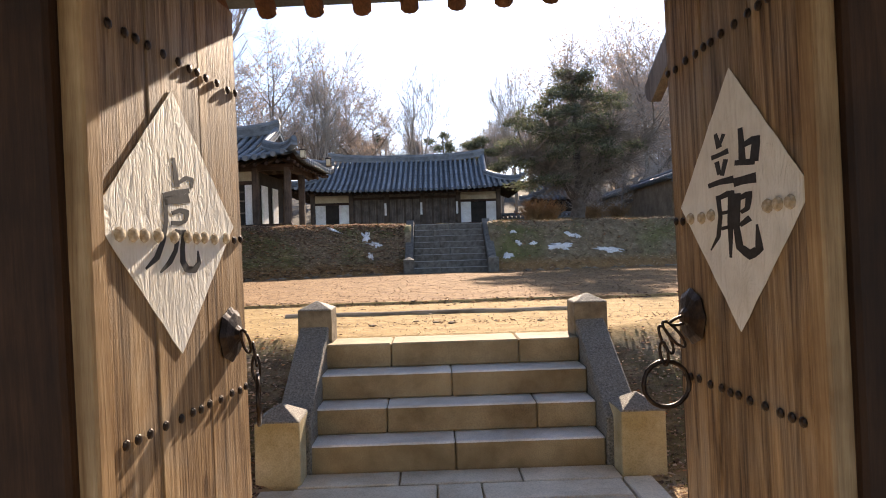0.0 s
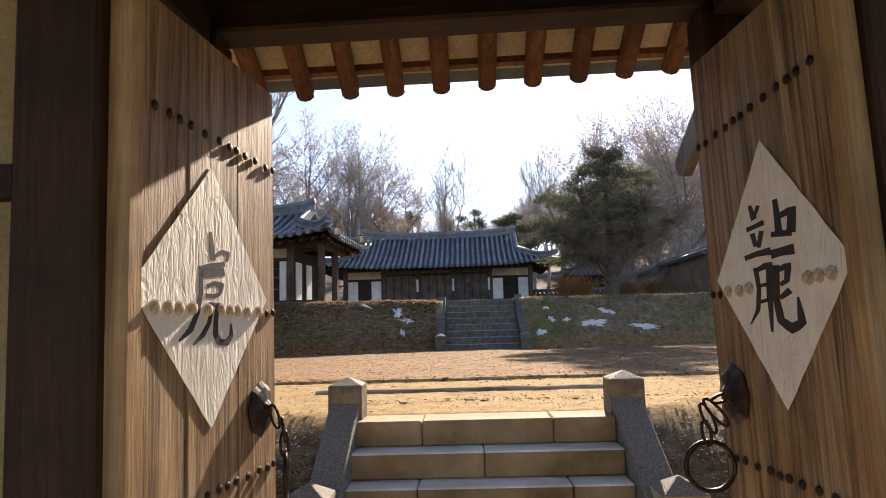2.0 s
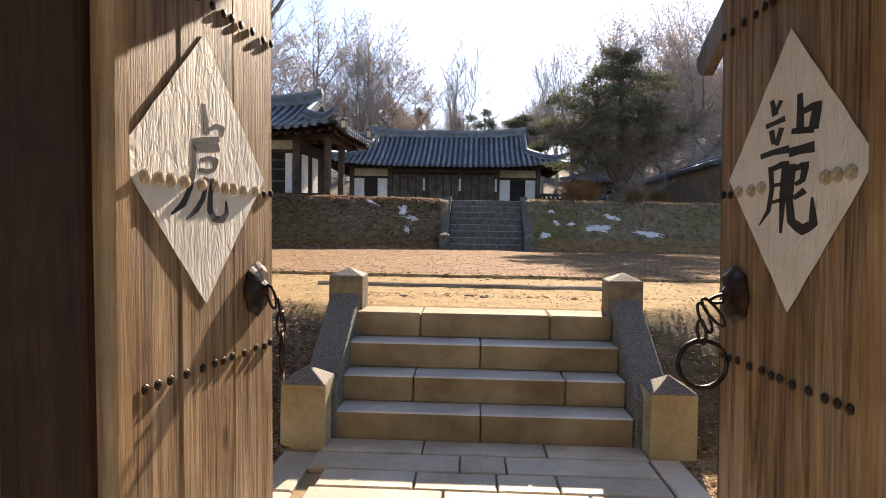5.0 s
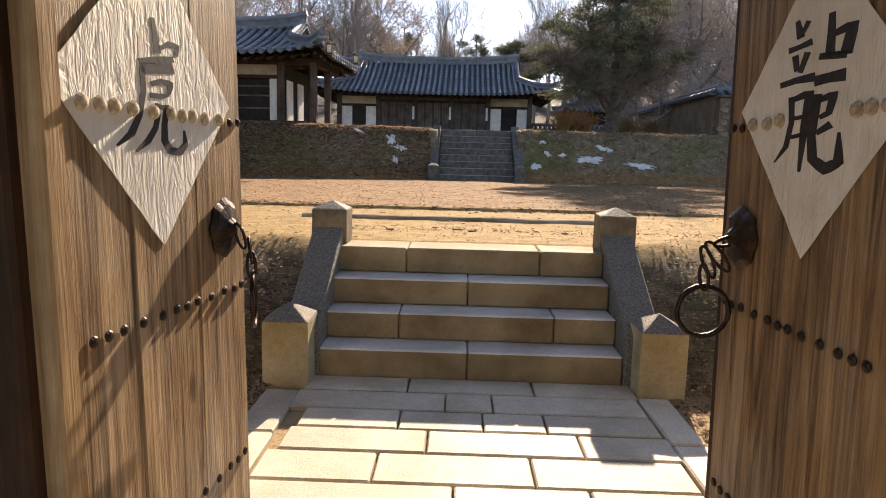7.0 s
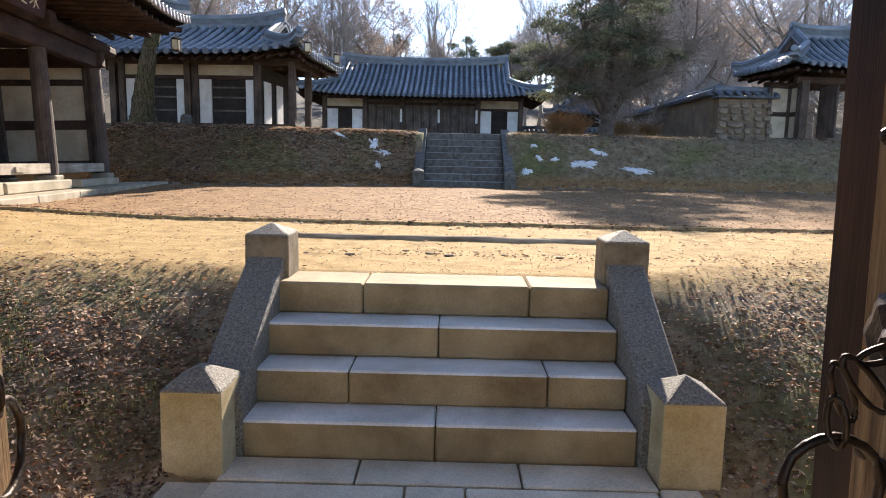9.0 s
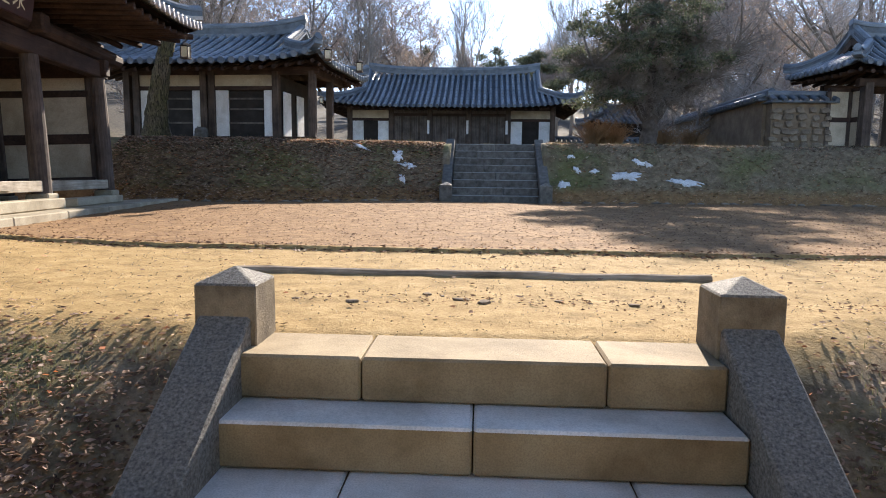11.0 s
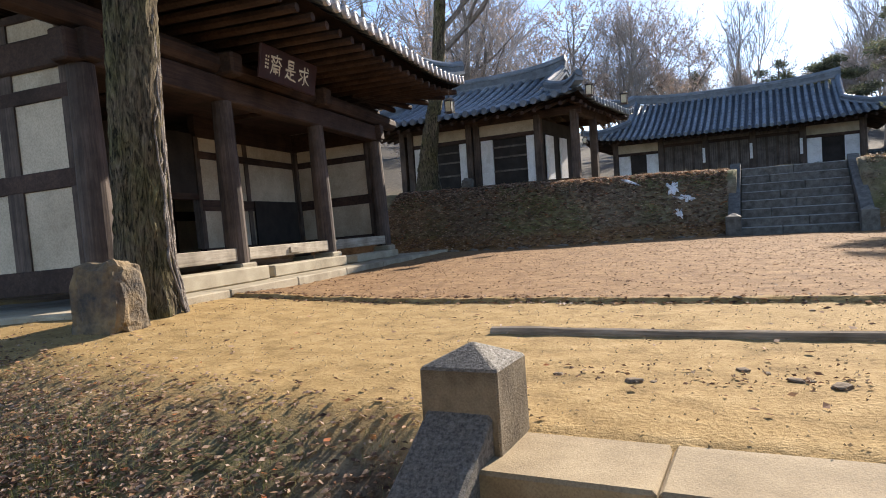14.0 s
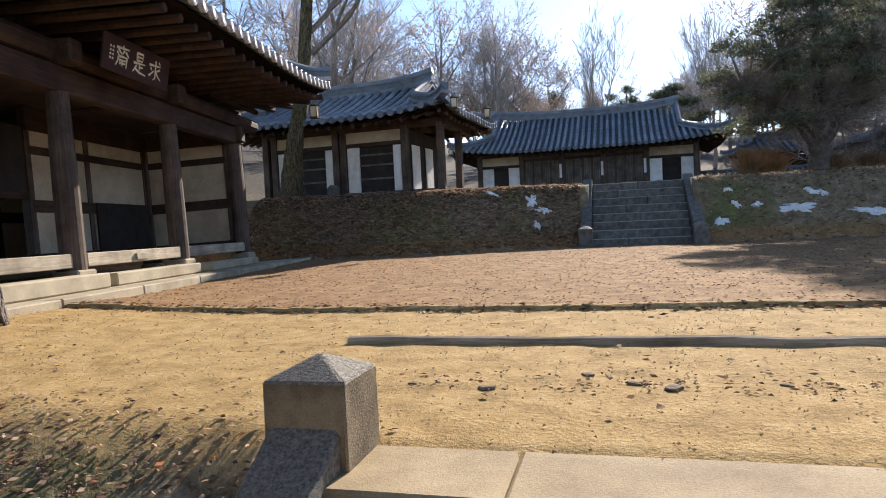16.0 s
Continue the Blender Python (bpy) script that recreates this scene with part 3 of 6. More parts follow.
# verge board of the east gable, with a rounded lower end
bm = bmesh.new()
low, run = Vector((1.5, -0.04, 2.66)), Vector((0, -1.2, 0.6))
side = Vector((0, 0.6, 1.2)).normalized() * 0.09
ring = [low + run - side] + [low + Vector((0, 0.09 * math.cos(a) * 0.9, 0)) * 1.0 + side * math.sin(a) for a in (-1.57, -0.9, -0.3, 0.3, 0.9, 1.57)] + [low + run + side]
inner = [bm.verts.new(p - Vector((0.035, 0, 0))) for p in ring]
outer = [bm.verts.new(p + Vector((0.035, 0, 0))) for p in ring]
bm.faces.new(inner)
bm.faces.new(outer[::-1])
for k in range(len(ring)):
    bm.faces.new((inner[k], inner[(k + 1) % len(ring)], outer[(k + 1) % len(ring)], outer[k]))
bmesh.ops.recalc_face_normals(bm, faces=bm.faces)
part("verge_board", bm, "lattice_wood", gate, "grey verge board with a rounded end")
part("verge_tile", tube(bmesh.new(), (low + side * 1.5 + Vector((0.03, 0.02, 0)), low + run + side * 1.5 + Vector((0.03, 0, 0))), (0.04, 0.04), 8), "tile", gate)
# Unseen rear ceiling, beam and posts, added to keep overhead skylight off the gate.
part("ceiling_panel", boxed(-3.1, 3.1, -6.6, -4.8, 3.1, 3.16), "beam_wood", gate)
part("rear_beam", boxed(-3.1, 3.1, -6.7, -6.5, 2.95, 3.1, bevel=0.015), "beam_wood", gate)
for x0 in (-2.6, 2.4):
    part("rear_post", boxed(x0, x0 + 0.2, -6.7, -6.5, -0.3, 2.95, bevel=0.012), "post_wood", gate)

# ---- door leaves ----
def stud(bm):
    return revolve(bm, 0, 0, ((0.015, 0), (0.017, 0.004), (0.012, 0.009), (0.003, 0.011)), 8)


def door_leaf(name, label, hinge, angle, lean, u0, width, mirror, seams, rows, strokes, centre, half, pull):
    """u runs from the hinge to the free edge, the lettered face looks along local -y; lean: degrees out of plumb."""
    turn = Matrix.Rotation(radians(angle), 3, "Z")
    along = turn @ Vector((1, 0, 0))
    up = Vector((-math.sin(radians(lean)), 0, math.cos(radians(lean))))
    across = up.cross(along).normalized()
    axes = Matrix((along, across, along.cross(across))).transposed().to_4x4()
    m = Matrix.Translation(hinge) @ axes @ Matrix.Translation((0, -0.0265 if mirror else 0.0265, -1.6))
    lf = thing(name, label, "door", m, kind="structure")
    face = -1 if not mirror else 1
    T = 0.045
    us = (u0 + 0.075, *seams, width)
    centre_u, zmid = centre
    half_w, half_h = half
    for i, (a, c) in enumerate(zip(us, us[1:])):
        off = 0.002 * (i % 2)
        part("plank", boxed(a + 0.0015, c - 0.0015, -T / 2 - off, T / 2 - off, 0.06, 2.62, bevel=0.005), "leaf_wood", lf)
    # Pale wood here paints the light caught by the hinge edge.
    part("hinge_stile", boxed(u0, u0 + 0.075, -T / 2 - 0.012, T / 2 + 0.012, 0.02, 2.66, bevel=0.008), "stile_wood", lf, "pine hinge stile, coloured pale as a lit edge")
    for z in (0.42, 1.02, 1.66, 2.3):
        part("batten", boxed(u0 + 0.09, width - 0.03, -face * (T / 2) if face < 0 else -T / 2 - 0.05, -face * (T / 2) + 0.05 if face < 0 else -T / 2, z - 0.05, z + 0.05, bevel=0.006), "leaf_wood", lf)
    fy = face * (T / 2 + 0.004)
    turn = pose(0, 0, 0, 90 if face < 0 else -90)
    bmst = bmesh.new()
    stud(bmst)
    sm = finish("stud", bmst, "iron")
    bmst = bmesh.new()
    revolve(bmst, 0, 0, ((0.021, 0), (0.023, 0.006), (0.017, 0.014), (0.005, 0.017)), 8)
    pm = finish("stud", bmst, "stained_stud")
    for z, slope in (*rows, (0.4, 0.0)):
        n = 12
        for k in range(n):
            u = u0 + 0.12 + (width - 0.03 - u0 - 0.12) * (k + 0.22 * math.sin(k * 5 + z)) / (n - 1)
            zz = z + slope * u + 0.006 * math.sin(k * 3.1)
            on_paper = abs(u - centre_u) / half_w + abs(zz - zmid) / half_h < 0.98
            if mirror and on_paper and abs(u - centre_u) < 0.14:
                continue
            piece("stud", pm if on_paper else sm, lf, Matrix.Translation((u, fy + (face * 0.002 if on_paper else -face * 0.002), zz)) @ turn)
    # pasted paper lozenge
    bm = bmesh.new()
    outline = []
    corners = ((centre_u, zmid + half_h), (centre_u + half_w, zmid - 0.004), (centre_u, zmid - half_h), (centre_u - half_w, zmid + 0.004))
    for k in range(4):
        p, q = corners[k], corners[(k + 1) % 4]
        for s in range(8):
            t = s / 8
            outline.append((p[0] + (q[0] - p[0]) * t + 0.0025 * math.sin(s * 9 + k), p[1] + (q[1] - p[1]) * t))
    y0, y1 = fy - face * 0.0005, fy + face * 0.0015
    a = [bm.verts.new((u, y0, z)) for u, z in outline]
    c = [bm.verts.new((u, y1, z)) for u, z in outline]
    bm.faces.new(c)
    bm.faces.new(a[::-1])
    for k in range(len(a)):
        bm.faces.new((a[k], a[(k + 1) % len(a)], c[(k + 1) % len(a)], c[k]))
    bmesh.ops.recalc_face_normals(bm, faces=bm.faces)
    paper = part("paper_lozenge", bm, "pasted_paper", lf, "white paper lozenge pasted over the planks")
    for pts, ws in strokes:
        bm = bmesh.new()
        mid = []
        wid = []
        for k in range(len(pts) - 1):
            for s in range(4):
                t = s / 4
                mid.append((pts[k][0] * (1 - t) + pts[k + 1][0] * t, pts[k][1] * (1 - t) + pts[k + 1][1] * t))
                wid.append(ws[k] * (1 - t) + ws[k + 1] * t)
        mid.append(pts[-1])
        wid.append(ws[-1])
        vs = [Vector((p[0], 0, p[1])) for p in mid]
        up, dn = [], []
        for k, p in enumerate(vs):
            d = (vs[min(k + 1, len(vs) - 1)] - vs[max(k - 1, 0)]).normalized()
            nn = Vector((-d.z, 0, d.x)) * wid[k] / 2
            for side, q in ((up, p + nn), (dn, p - nn)):
                side.append(Vector((centre_u + q.x / 0.55, 0, zmid + q.z)))
        lay = y1 + face * 0.0012
        rim = [bm.verts.new((v.x, lay, v.z)) for v in up + dn[::-1]]
        back = [bm.verts.new((v.x, y1 + face * 0.0002, v.z)) for v in up + dn[::-1]]
        nU = len(up)
        for k in range(nU - 1):
            bm.faces.new((rim[k], rim[k + 1], rim[2 * nU - 2 - k], rim[2 * nU - 1 - k]))
        for k in range(2 * nU):
            bm.faces.new((rim[k], back[k], back[(k + 1) % (2 * nU)], rim[(k + 1) % (2 * nU)]))
        bmesh.ops.recalc_face_normals(bm, faces=bm.faces)
        part("ink_stroke", bm, "ink", paper)
    # round plate, staple, links and pull ring
    ru, rz = pull
    bm = bmesh.new()
    revolve(bm, 0, 0, ((0.1, 0), (0.104, 0.006), (0.08, 0.02), (0.035, 0.032), (0.018, 0.045)), 32)
    for v in bm.verts:
        k = math.atan2(v.co.y, v.co.x)
        v.co.xy *= 1 + 0.05 * math.cos(8 * k)
    bmesh.ops.transform(bm, matrix=Matrix.Translation((ru, fy, rz)) @ turn, verts=bm.verts)
    plate = part("ring_plate", bm, "iron", lf, "lobed black iron plate", smooth=False)

    def link(cx, cy, cz, rx, rz_, thick, tilt, name):
        bm = bmesh.new()
        pts = [(rx * math.cos(t), 0, rz_ * math.sin(t)) for t in (2 * math.pi * k / 20 for k in range(21))]
        tube(bm, pts, [thick] * 21, 8, False)
        bmesh.ops.transform(bm, matrix=Matrix.Translation((cx, cy, cz)) @ pose(0, 0, 0, *tilt), verts=bm.verts)
        part(name, bm, "iron", plate, smooth=True)
    out = face
    if out < 0:
        link(ru + 0.005, fy + out * 0.06, rz - 0.03, 0.018, 0.05, 0.006, (20 * out, 0, 75), "chain_link")
        link(ru + 0.03, fy + out * 0.085, rz - 0.085, 0.016, 0.048, 0.006, (10 * out, 20, 15), "chain_link")
        link(ru + 0.035, fy + out * 0.085, rz - 0.14, 0.018, 0.05, 0.006, (0, 0, 80), "chain_link")
        link(ru + 0.04, fy + out * 0.088, rz - 0.265, 0.09, 0.1, 0.009, (0, 0, 20), "pull_ring")
    else:
        link(ru, fy + 0.045, rz - 0.012, 0.05, 0.014, 0.006, (0, 14, 90), "chain_link")
        link(ru - 0.012, fy + 0.085, rz - 0.062, 0.018, 0.062, 0.006, (0, 38, 82), "chain_link")
        link(ru + 0.014, fy + 0.105, rz - 0.085, 0.018, 0.06, 0.006, (0, 24, 98), "chain_link")
        link(ru, fy + 0.122, rz - 0.135, 0.016, 0.045, 0.006, (0, 6, 40), "chain_link")
        link(ru + 0.01, fy + 0.115, rz - 0.255, 0.088, 0.088, 0.0095, (0, 0, 85), "pull_ring")
    return lf


TIGER = (
    (((-0.004, 0.214), (0.000, 0.169), (0.005, 0.119)), (0.010, 0.015, 0.021)),
    (((0.009, 0.131), (0.040, 0.154), (0.065, 0.153), (0.061, 0.124)), (0.010, 0.015, 0.017, 0.008)),
    (((-0.045, 0.082), (-0.001, 0.098), (0.052, 0.112)), (0.017, 0.019, 0.017)),
    (((-0.043, 0.066), (-0.001, 0.074), (0.050, 0.086)), (0.027, 0.029, 0.031)),
    (((-0.039, 0.072), (-0.038, 0.003), (-0.051, -0.062), (-0.075, -0.117), (-0.111, -0.149)), (0.015, 0.014, 0.015, 0.019, 0.006)),
    (((-0.017, 0.028), (0.011, 0.040), (0.039, 0.037), (0.033, 0.005)), (0.012, 0.015, 0.021, 0.010)),
    (((-0.021, -0.004), (0.008, -0.004), (0.033, 0.005)), (0.015, 0.015, 0.010)),
    (((-0.009, -0.030), (0.012, -0.035), (0.033, -0.029)), (0.014, 0.015, 0.010)),
    (((0.0, -0.052), (-0.010, -0.096), (-0.032, -0.133), (-0.065, -0.164)), (0.014, 0.015, 0.017, 0.006)),
    (((0.025, -0.030), (0.016, -0.084), (0.015, -0.132), (0.030, -0.160), (0.060, -0.164), (0.079, -0.140), (0.076, -0.097)), (0.017, 0.017, 0.021, 0.023, 0.023, 0.017, 0.006)),
)
DRAGON = (
    (((0.057, 0.236), (0.045, 0.185)), (0.012, 0.021)),
    (((0.027, 0.227), (0.042, 0.196)), (0.014, 0.010)),
    (((0.076, 0.157), (0.045, 0.161), (0.014, 0.167)), (0.017, 0.015, 0.019)),
    (((0.057, 0.140), (0.049, 0.094)), (0.017, 0.015)),
    (((0.024, 0.141), (0.040, 0.088)), (0.017, 0.014)),
    (((0.093, 0.061), (0.050, 0.068), (0.001, 0.069)), (0.017, 0.019, 0.025)),
    (((-0.029, 0.229), (-0.031, 0.175), (-0.031, 0.118)), (0.015, 0.019, 0.023)),
    (((-0.034, 0.171), (-0.078, 0.182), (-0.067, 0.112)), (0.017, 0.025, 0.027)),
    (((-0.006, 0.121), (-0.038, 0.116), (-0.070, 0.111)), (0.017, 0.019, 0.019)),
    (((0.001, 0.057), (-0.033, 0.060), (-0.071, 0.061)), (0.029, 0.027, 0.033)),
    (((0.058, 0.023), (0.053, -0.050), (0.064, -0.120), (0.095, -0.167)), (0.017, 0.015, 0.015, 0.004)),
    (((0.057, 0.013), (0.010, 0.028), (0.018, -0.072), (0.023, -0.192)), (0.015, 0.023, 0.021, 0.008)),
    (((0.051, -0.040), (0.017, -0.036)), (0.012, 0.012)),
    (((0.052, -0.093), (0.019, -0.086)), (0.012, 0.012)),
    (((-0.010, 0.021), (-0.002, -0.091), (-0.009, -0.155), (-0.041, -0.182), (-0.071, -0.162), (-0.067, -0.085)), (0.023, 0.021, 0.025, 0.031, 0.025, 0.006)),
    (((-0.013, 0.003), (-0.049, 0.015), (-0.040, -0.032), (-0.019, -0.043)), (0.015, 0.021, 0.017, 0.012)),
    (((-0.014, -0.085), (-0.047, -0.063)), (0.014, 0.021)),
)
door_leaf("door_1", "weathered plank door leaf standing open, white lozenge with the black character 虎", (-1.035, -2.9, 1.6), 83.5, 0.7, -0.11, 0.91, False, (0.222, 0.57), ((2.276, 0.0), (1.68, -0.01), (1.083, -0.02)), TIGER, (0.364, 1.7265), (0.452, 0.441), (0.747, 1.299))
door_leaf("door_2", "weathered plank door leaf standing open, white lozenge with the black character 龍", (0.89, -2.9, 1.6), 94.5, 1.3, -0.12, 0.783, True, (0.203, 0.506), ((2.33, -0.07), (1.718, -0.04), (1.086, 0.0)), DRAGON, (0.3155, 1.744), (0.39, 0.438), (0.655, 1.324))


# ---- halls with tiled roofs ----
class Roof:
    """A hip-and-gable tiled roof over local x (front's length) and y (depth), eaves at half sizes hx, hy round (cx, cy)."""

    def __init__(self, cx, cy, hx, hy, ze, rise, gable, lift, power=1.3):
        self.cx, self.cy, self.hx, self.hy, self.ze, self.rise, self.gable, self.lift, self.power = cx, cy, hx, hy, ze, rise, gable, lift, power

    def z(self, x, y, side=False):
        u, v = abs(x - self.cx) / self.hx, abs(y - self.cy) / self.hy
        d = (self.hx - abs(x - self.cx)) if side else (self.hy - abs(y - self.cy))
        t = max(0.0, d) / self.hy
        return self.ze + self.rise * (0.75 * t + 0.25 * t ** 2) + self.lift * (min(u, 1.05) ** 4) * (min(v, 1.05) ** 4) + 0.25 * self.lift * u ** 4 * (1 - v)


def build_roof(r, parent, step=0.3, tile_r=0.085, ends=True, lime=False, rafters=True, seg=9, body=None):
    tops = (r.hx - r.gable)
    # sheets under the tiles, and boards below
    for name, up, thick, mat in (("roof_bed", 0.0, 0.09, "tile_bed"), ("eave_soffit", -0.06, 0.05, "hall_beam")):
        bm = bmesh.new()
        inset = 0.0 if up == 0 else 0.08
        for sy in (-1, 1):
            n, mseg = 28, 8
            grid = []
            for i in range(n + 1):
                x = r.cx - r.hx + inset + 2 * (r.hx - inset) * i / n
                row = []
                dmax = r.hy if abs(x - r.cx) <= tops else min(r.hy, r.hx - abs(x - r.cx))
                for k in range(mseg + 1):
                    d = inset + max(0.0, dmax - inset) * k / mseg
                    y = r.cy + sy * (r.hy - d)
                    row.append(bm.verts.new((x, y, r.z(x, y) + up)))
                grid.append(row)
            for i in range(n):
                for k in range(mseg):
                    q = (grid[i][k], grid[i + 1][k], grid[i + 1][k + 1], grid[i][k + 1])
                    bm.faces.new(q if sy < 0 else q[::-1])
        for sx in (-1, 1):
            n, mseg = 14, 5
            grid = []
            for i in range(n + 1):
                y = r.cy - r.hy + inset + 2 * (r.hy - inset) * i / n
                dmax = min(r.gable, r.hy - abs(y - r.cy))
                row = []
                for k in range(mseg + 1):
                    d = inset + max(0.0, dmax - inset) * k / mseg
                    x = r.cx + sx * (r.hx - d)
                    row.append(bm.verts.new((x, y, r.z(x, y, True) + up)))
                grid.append(row)
            for i in range(n):
                for k in range(mseg):
                    q = (grid[i][k], grid[i + 1][k], grid[i + 1][k + 1], grid[i][k + 1])
                    bm.faces.new(q[::-1] if sx < 0 else q)
        bmesh.ops.solidify(bm, geom=bm.faces[:], thickness=thick)
        part(name, bm, mat, parent)

    def row_mesh(pts):
        bm = bmesh.new()
        full, rad = [], []
        for p, q in zip(pts, pts[1:]):
            full += [p, tuple(p[k] * 0.06 + q[k] * 0.94 for k in range(3))]
            rad += [tile_r * 1.06, tile_r * 0.9]
        full.append(pts[-1])
        rad.append(tile_r)
        return tube(bm, full, rad, 8)

    end_bm = bmesh.new()
    revolve(end_bm, 0, 0, ((tile_r * 1.12, -0.03), (tile_r * 1.12, 0.02), (tile_r * 0.8, 0.03), (tile_r * 0.7, 0.022)), 10)
    end_mesh = finish("tile_end", end_bm, "tile_end" if lime else "tile")
    n = int(2 * r.hx / step)
    for i in range(n + 1):
        x = r.cx - r.hx + 0.1 + (2 * r.hx - 0.2) * i / n
        dmax = r.hy if abs(x - r.cx) <= tops else min(r.hy, r.hx - abs(x - r.cx))
        if dmax < 0.25:
            continue
        for sy in (-1, 1):
            pts = []
            for k in range(seg + 1):
                y = r.cy + sy * (r.hy - dmax * k / seg + 0.04 * (k == 0))
                pts.append((x, y, r.z(x, y) + 0.045))
            part("tile_course", row_mesh(pts), "tile", parent)
            if ends:
                piece("tile_end", end_mesh, parent, Matrix.Translation((pts[0][0], pts[0][1] + sy * 0.02, pts[0][2])) @ pose(0, 0, 0, 90 if sy < 0 else -90))
    n = int(2 * r.hy / step)
    for i in range(n + 1):
        y = r.cy - r.hy + 0.1 + (2 * r.hy - 0.2) * i / n
        dmax = min(r.gable, r.hy - abs(y - r.cy))
        if dmax < 0.25:
            continue
        for sx in (-1, 1):
            pts = []
            for k in range(5):
                x = r.cx + sx * (r.hx - dmax * k / 4 + 0.04 * (k == 0))
                pts.append((x, y, r.z(x, y, True) + 0.045))
            part("tile_course", row_mesh(pts), "tile", parent)
            if ends:
                piece("tile_end", end_mesh, parent, Matrix.Translation((pts[0][0] + sx * 0.02, y, pts[0][2])) @ pose(0, 0, 0, 0, 90 if sx > 0 else -90))
    # ridges of stacked tiles
    zr = r.z(r.cx, r.cy)

    def ridge(pts, w, h, name):
        for lvl, (ww, hh, off, mat) in enumerate(((w, h * 0.3, 0, "roof_lime" if lime else "tile"), (w * 0.8, h * 0.45, h * 0.3, "tile_bed"), (w, h * 0.1, h * 0.75, "tile"))):
            bm = bmesh.new()
            rings = []
            for k, p in enumerate(pts):
                d = Vector(pts[min(k + 1, len(pts) - 1)]) - Vector(pts[max(k - 1, 0)])
                s = Vector((-d.y, d.x, 0)).normalized() * ww / 2
                base = Vector(p) + Vector((0, 0, off))
                rings.append([bm.verts.new(base - s), bm.verts.new(base + s), bm.verts.new(base + s + Vector((0, 0, hh))), bm.verts.new(base - s + Vector((0, 0, hh)))])
            for a, c in zip(rings, rings[1:]):
                for k in range(4):
                    bm.faces.new((a[k], a[(k + 1) % 4], c[(k + 1) % 4], c[k]))
            bm.faces.new(rings[0][::-1])
            bm.faces.new(rings[-1])
            bmesh.ops.recalc_face_normals(bm, faces=bm.faces)
            part(name, bm, mat, parent)
        bm = tube(bmesh.new(), [(p[0], p[1], p[2] + h * 0.87) for p in pts], [w * 0.42] * len(pts), 8)
        part(name + "_cap", bm, "tile", parent)

    half = tops + 0.12
    ridge([(r.cx + half * t, r.cy, zr - 0.04 + r.lift * 0.7 * abs(t) ** 3) for t in (k / 8 for k in range(-8, 9))], 0.26, 0.4, "main_ridge")
    for sx in (-1, 1):
        xg = r.cx + sx * tops
        for sy in (-1, 1):
            pts = []
            for k in range(7):
                d = r.hy - (r.hy - r.gable * 0.98) * k / 6
                y = r.cy + sy * (r.hy - d)
                pts.append((xg, y, r.z(xg, y) + 0.05))
            ridge(pts, 0.24, 0.26, "gable_ridge")
            pts = []
            for k in range(9):
                d = r.gable * (1 - k / 8) + 0.02
                x, y = r.cx + sx * (r.hx - d), r.cy + sy * (r.hy - d)
                pts.append((x, y, r.z(x, y) + 0.05 + 0.1 * (k / 8) ** 4))
            ridge(pts, 0.24, 0.24, "hip_ridge")
        # gable wall
        zlo = r.z(xg + sx * 0.001, r.cy, True)
        bm = bmesh.new()
        pr = []
        for k in range(-6, 7):
            y = r.cy + (r.hy - r.gable) * k / 6
            pr.append((y, r.z(xg, y) - 0.03))
        xo = xg - sx * 0.12
        lo = [bm.verts.new((xo, y, zlo - 0.2)) for y, _ in pr]
        hi = [bm.verts.new((xo, y, max(z, zlo - 0.15))) for y, z in pr]
        for k in range(12):
            bm.faces.new((lo[k], lo[k + 1], hi[k + 1], hi[k]))
        bmesh.ops.solidify(bm, geom=bm.faces[:], thickness=0.05)
        part("gable_wall", bm, "hall_beam", parent)
        for sy in (-1, 1):
            bm = bmesh.new()
            tube(bm, [(xg + sx * 0.03, r.cy + sy * (r.hy - r.gable) * k / 6, r.z(xg, r.cy + sy * (r.hy - r.gable) * k / 6) - 0.12) for k in range(7)], [0.13] * 7, 4, True, (0.35, 1))
            part("bargeboard", bm, "hall_wood", parent)
    if rafters and body:
        bx0, bx1, by0, by1, zp = body
        n = int((2 * r.hx - 0.5) / 0.36)
        for i in range(n + 1):
            x = r.cx - r.hx + 0.25 + (2 * r.hx - 0.5) * i / n
            xi = min(max(x, bx0 + 0.1), bx1 - 0.1)
            for ye, yi in ((r.cy - r.hy + 0.14, by0), (r.cy + r.hy - 0.14, by1)):
                ze = r.z(x, ye) - 0.2
                yo = yi + (0.6 if yi > ye else -0.6)
                zi = zp + 0.12 + 0.18
                part("rafter", bar((xi, yo, zi + 0.1), (x, ye, ze), 0.065, 0.055, 8), "hall_beam", parent)
        n = int((2 * r.hy - 0.9) / 0.36)
        for i in range(n + 1):
            y = r.cy - r.hy + 0.45 + (2 * r.hy - 0.9) * i / n
            yi = min(max(y, by0 + 0.1), by1 - 0.1)
            for xe, xi in ((r.cx - r.hx + 0.14, bx0), (r.cx + r.hx - 0.14, bx1)):
                ze = r.z(xe, y, True) - 0.2
                part("rafter", bar((xi + (0.6 if xi > xe else -0.6), yi, zp + 0.4), (xe, y, ze), 0.065, 0.055, 8), "hall_beam", parent)


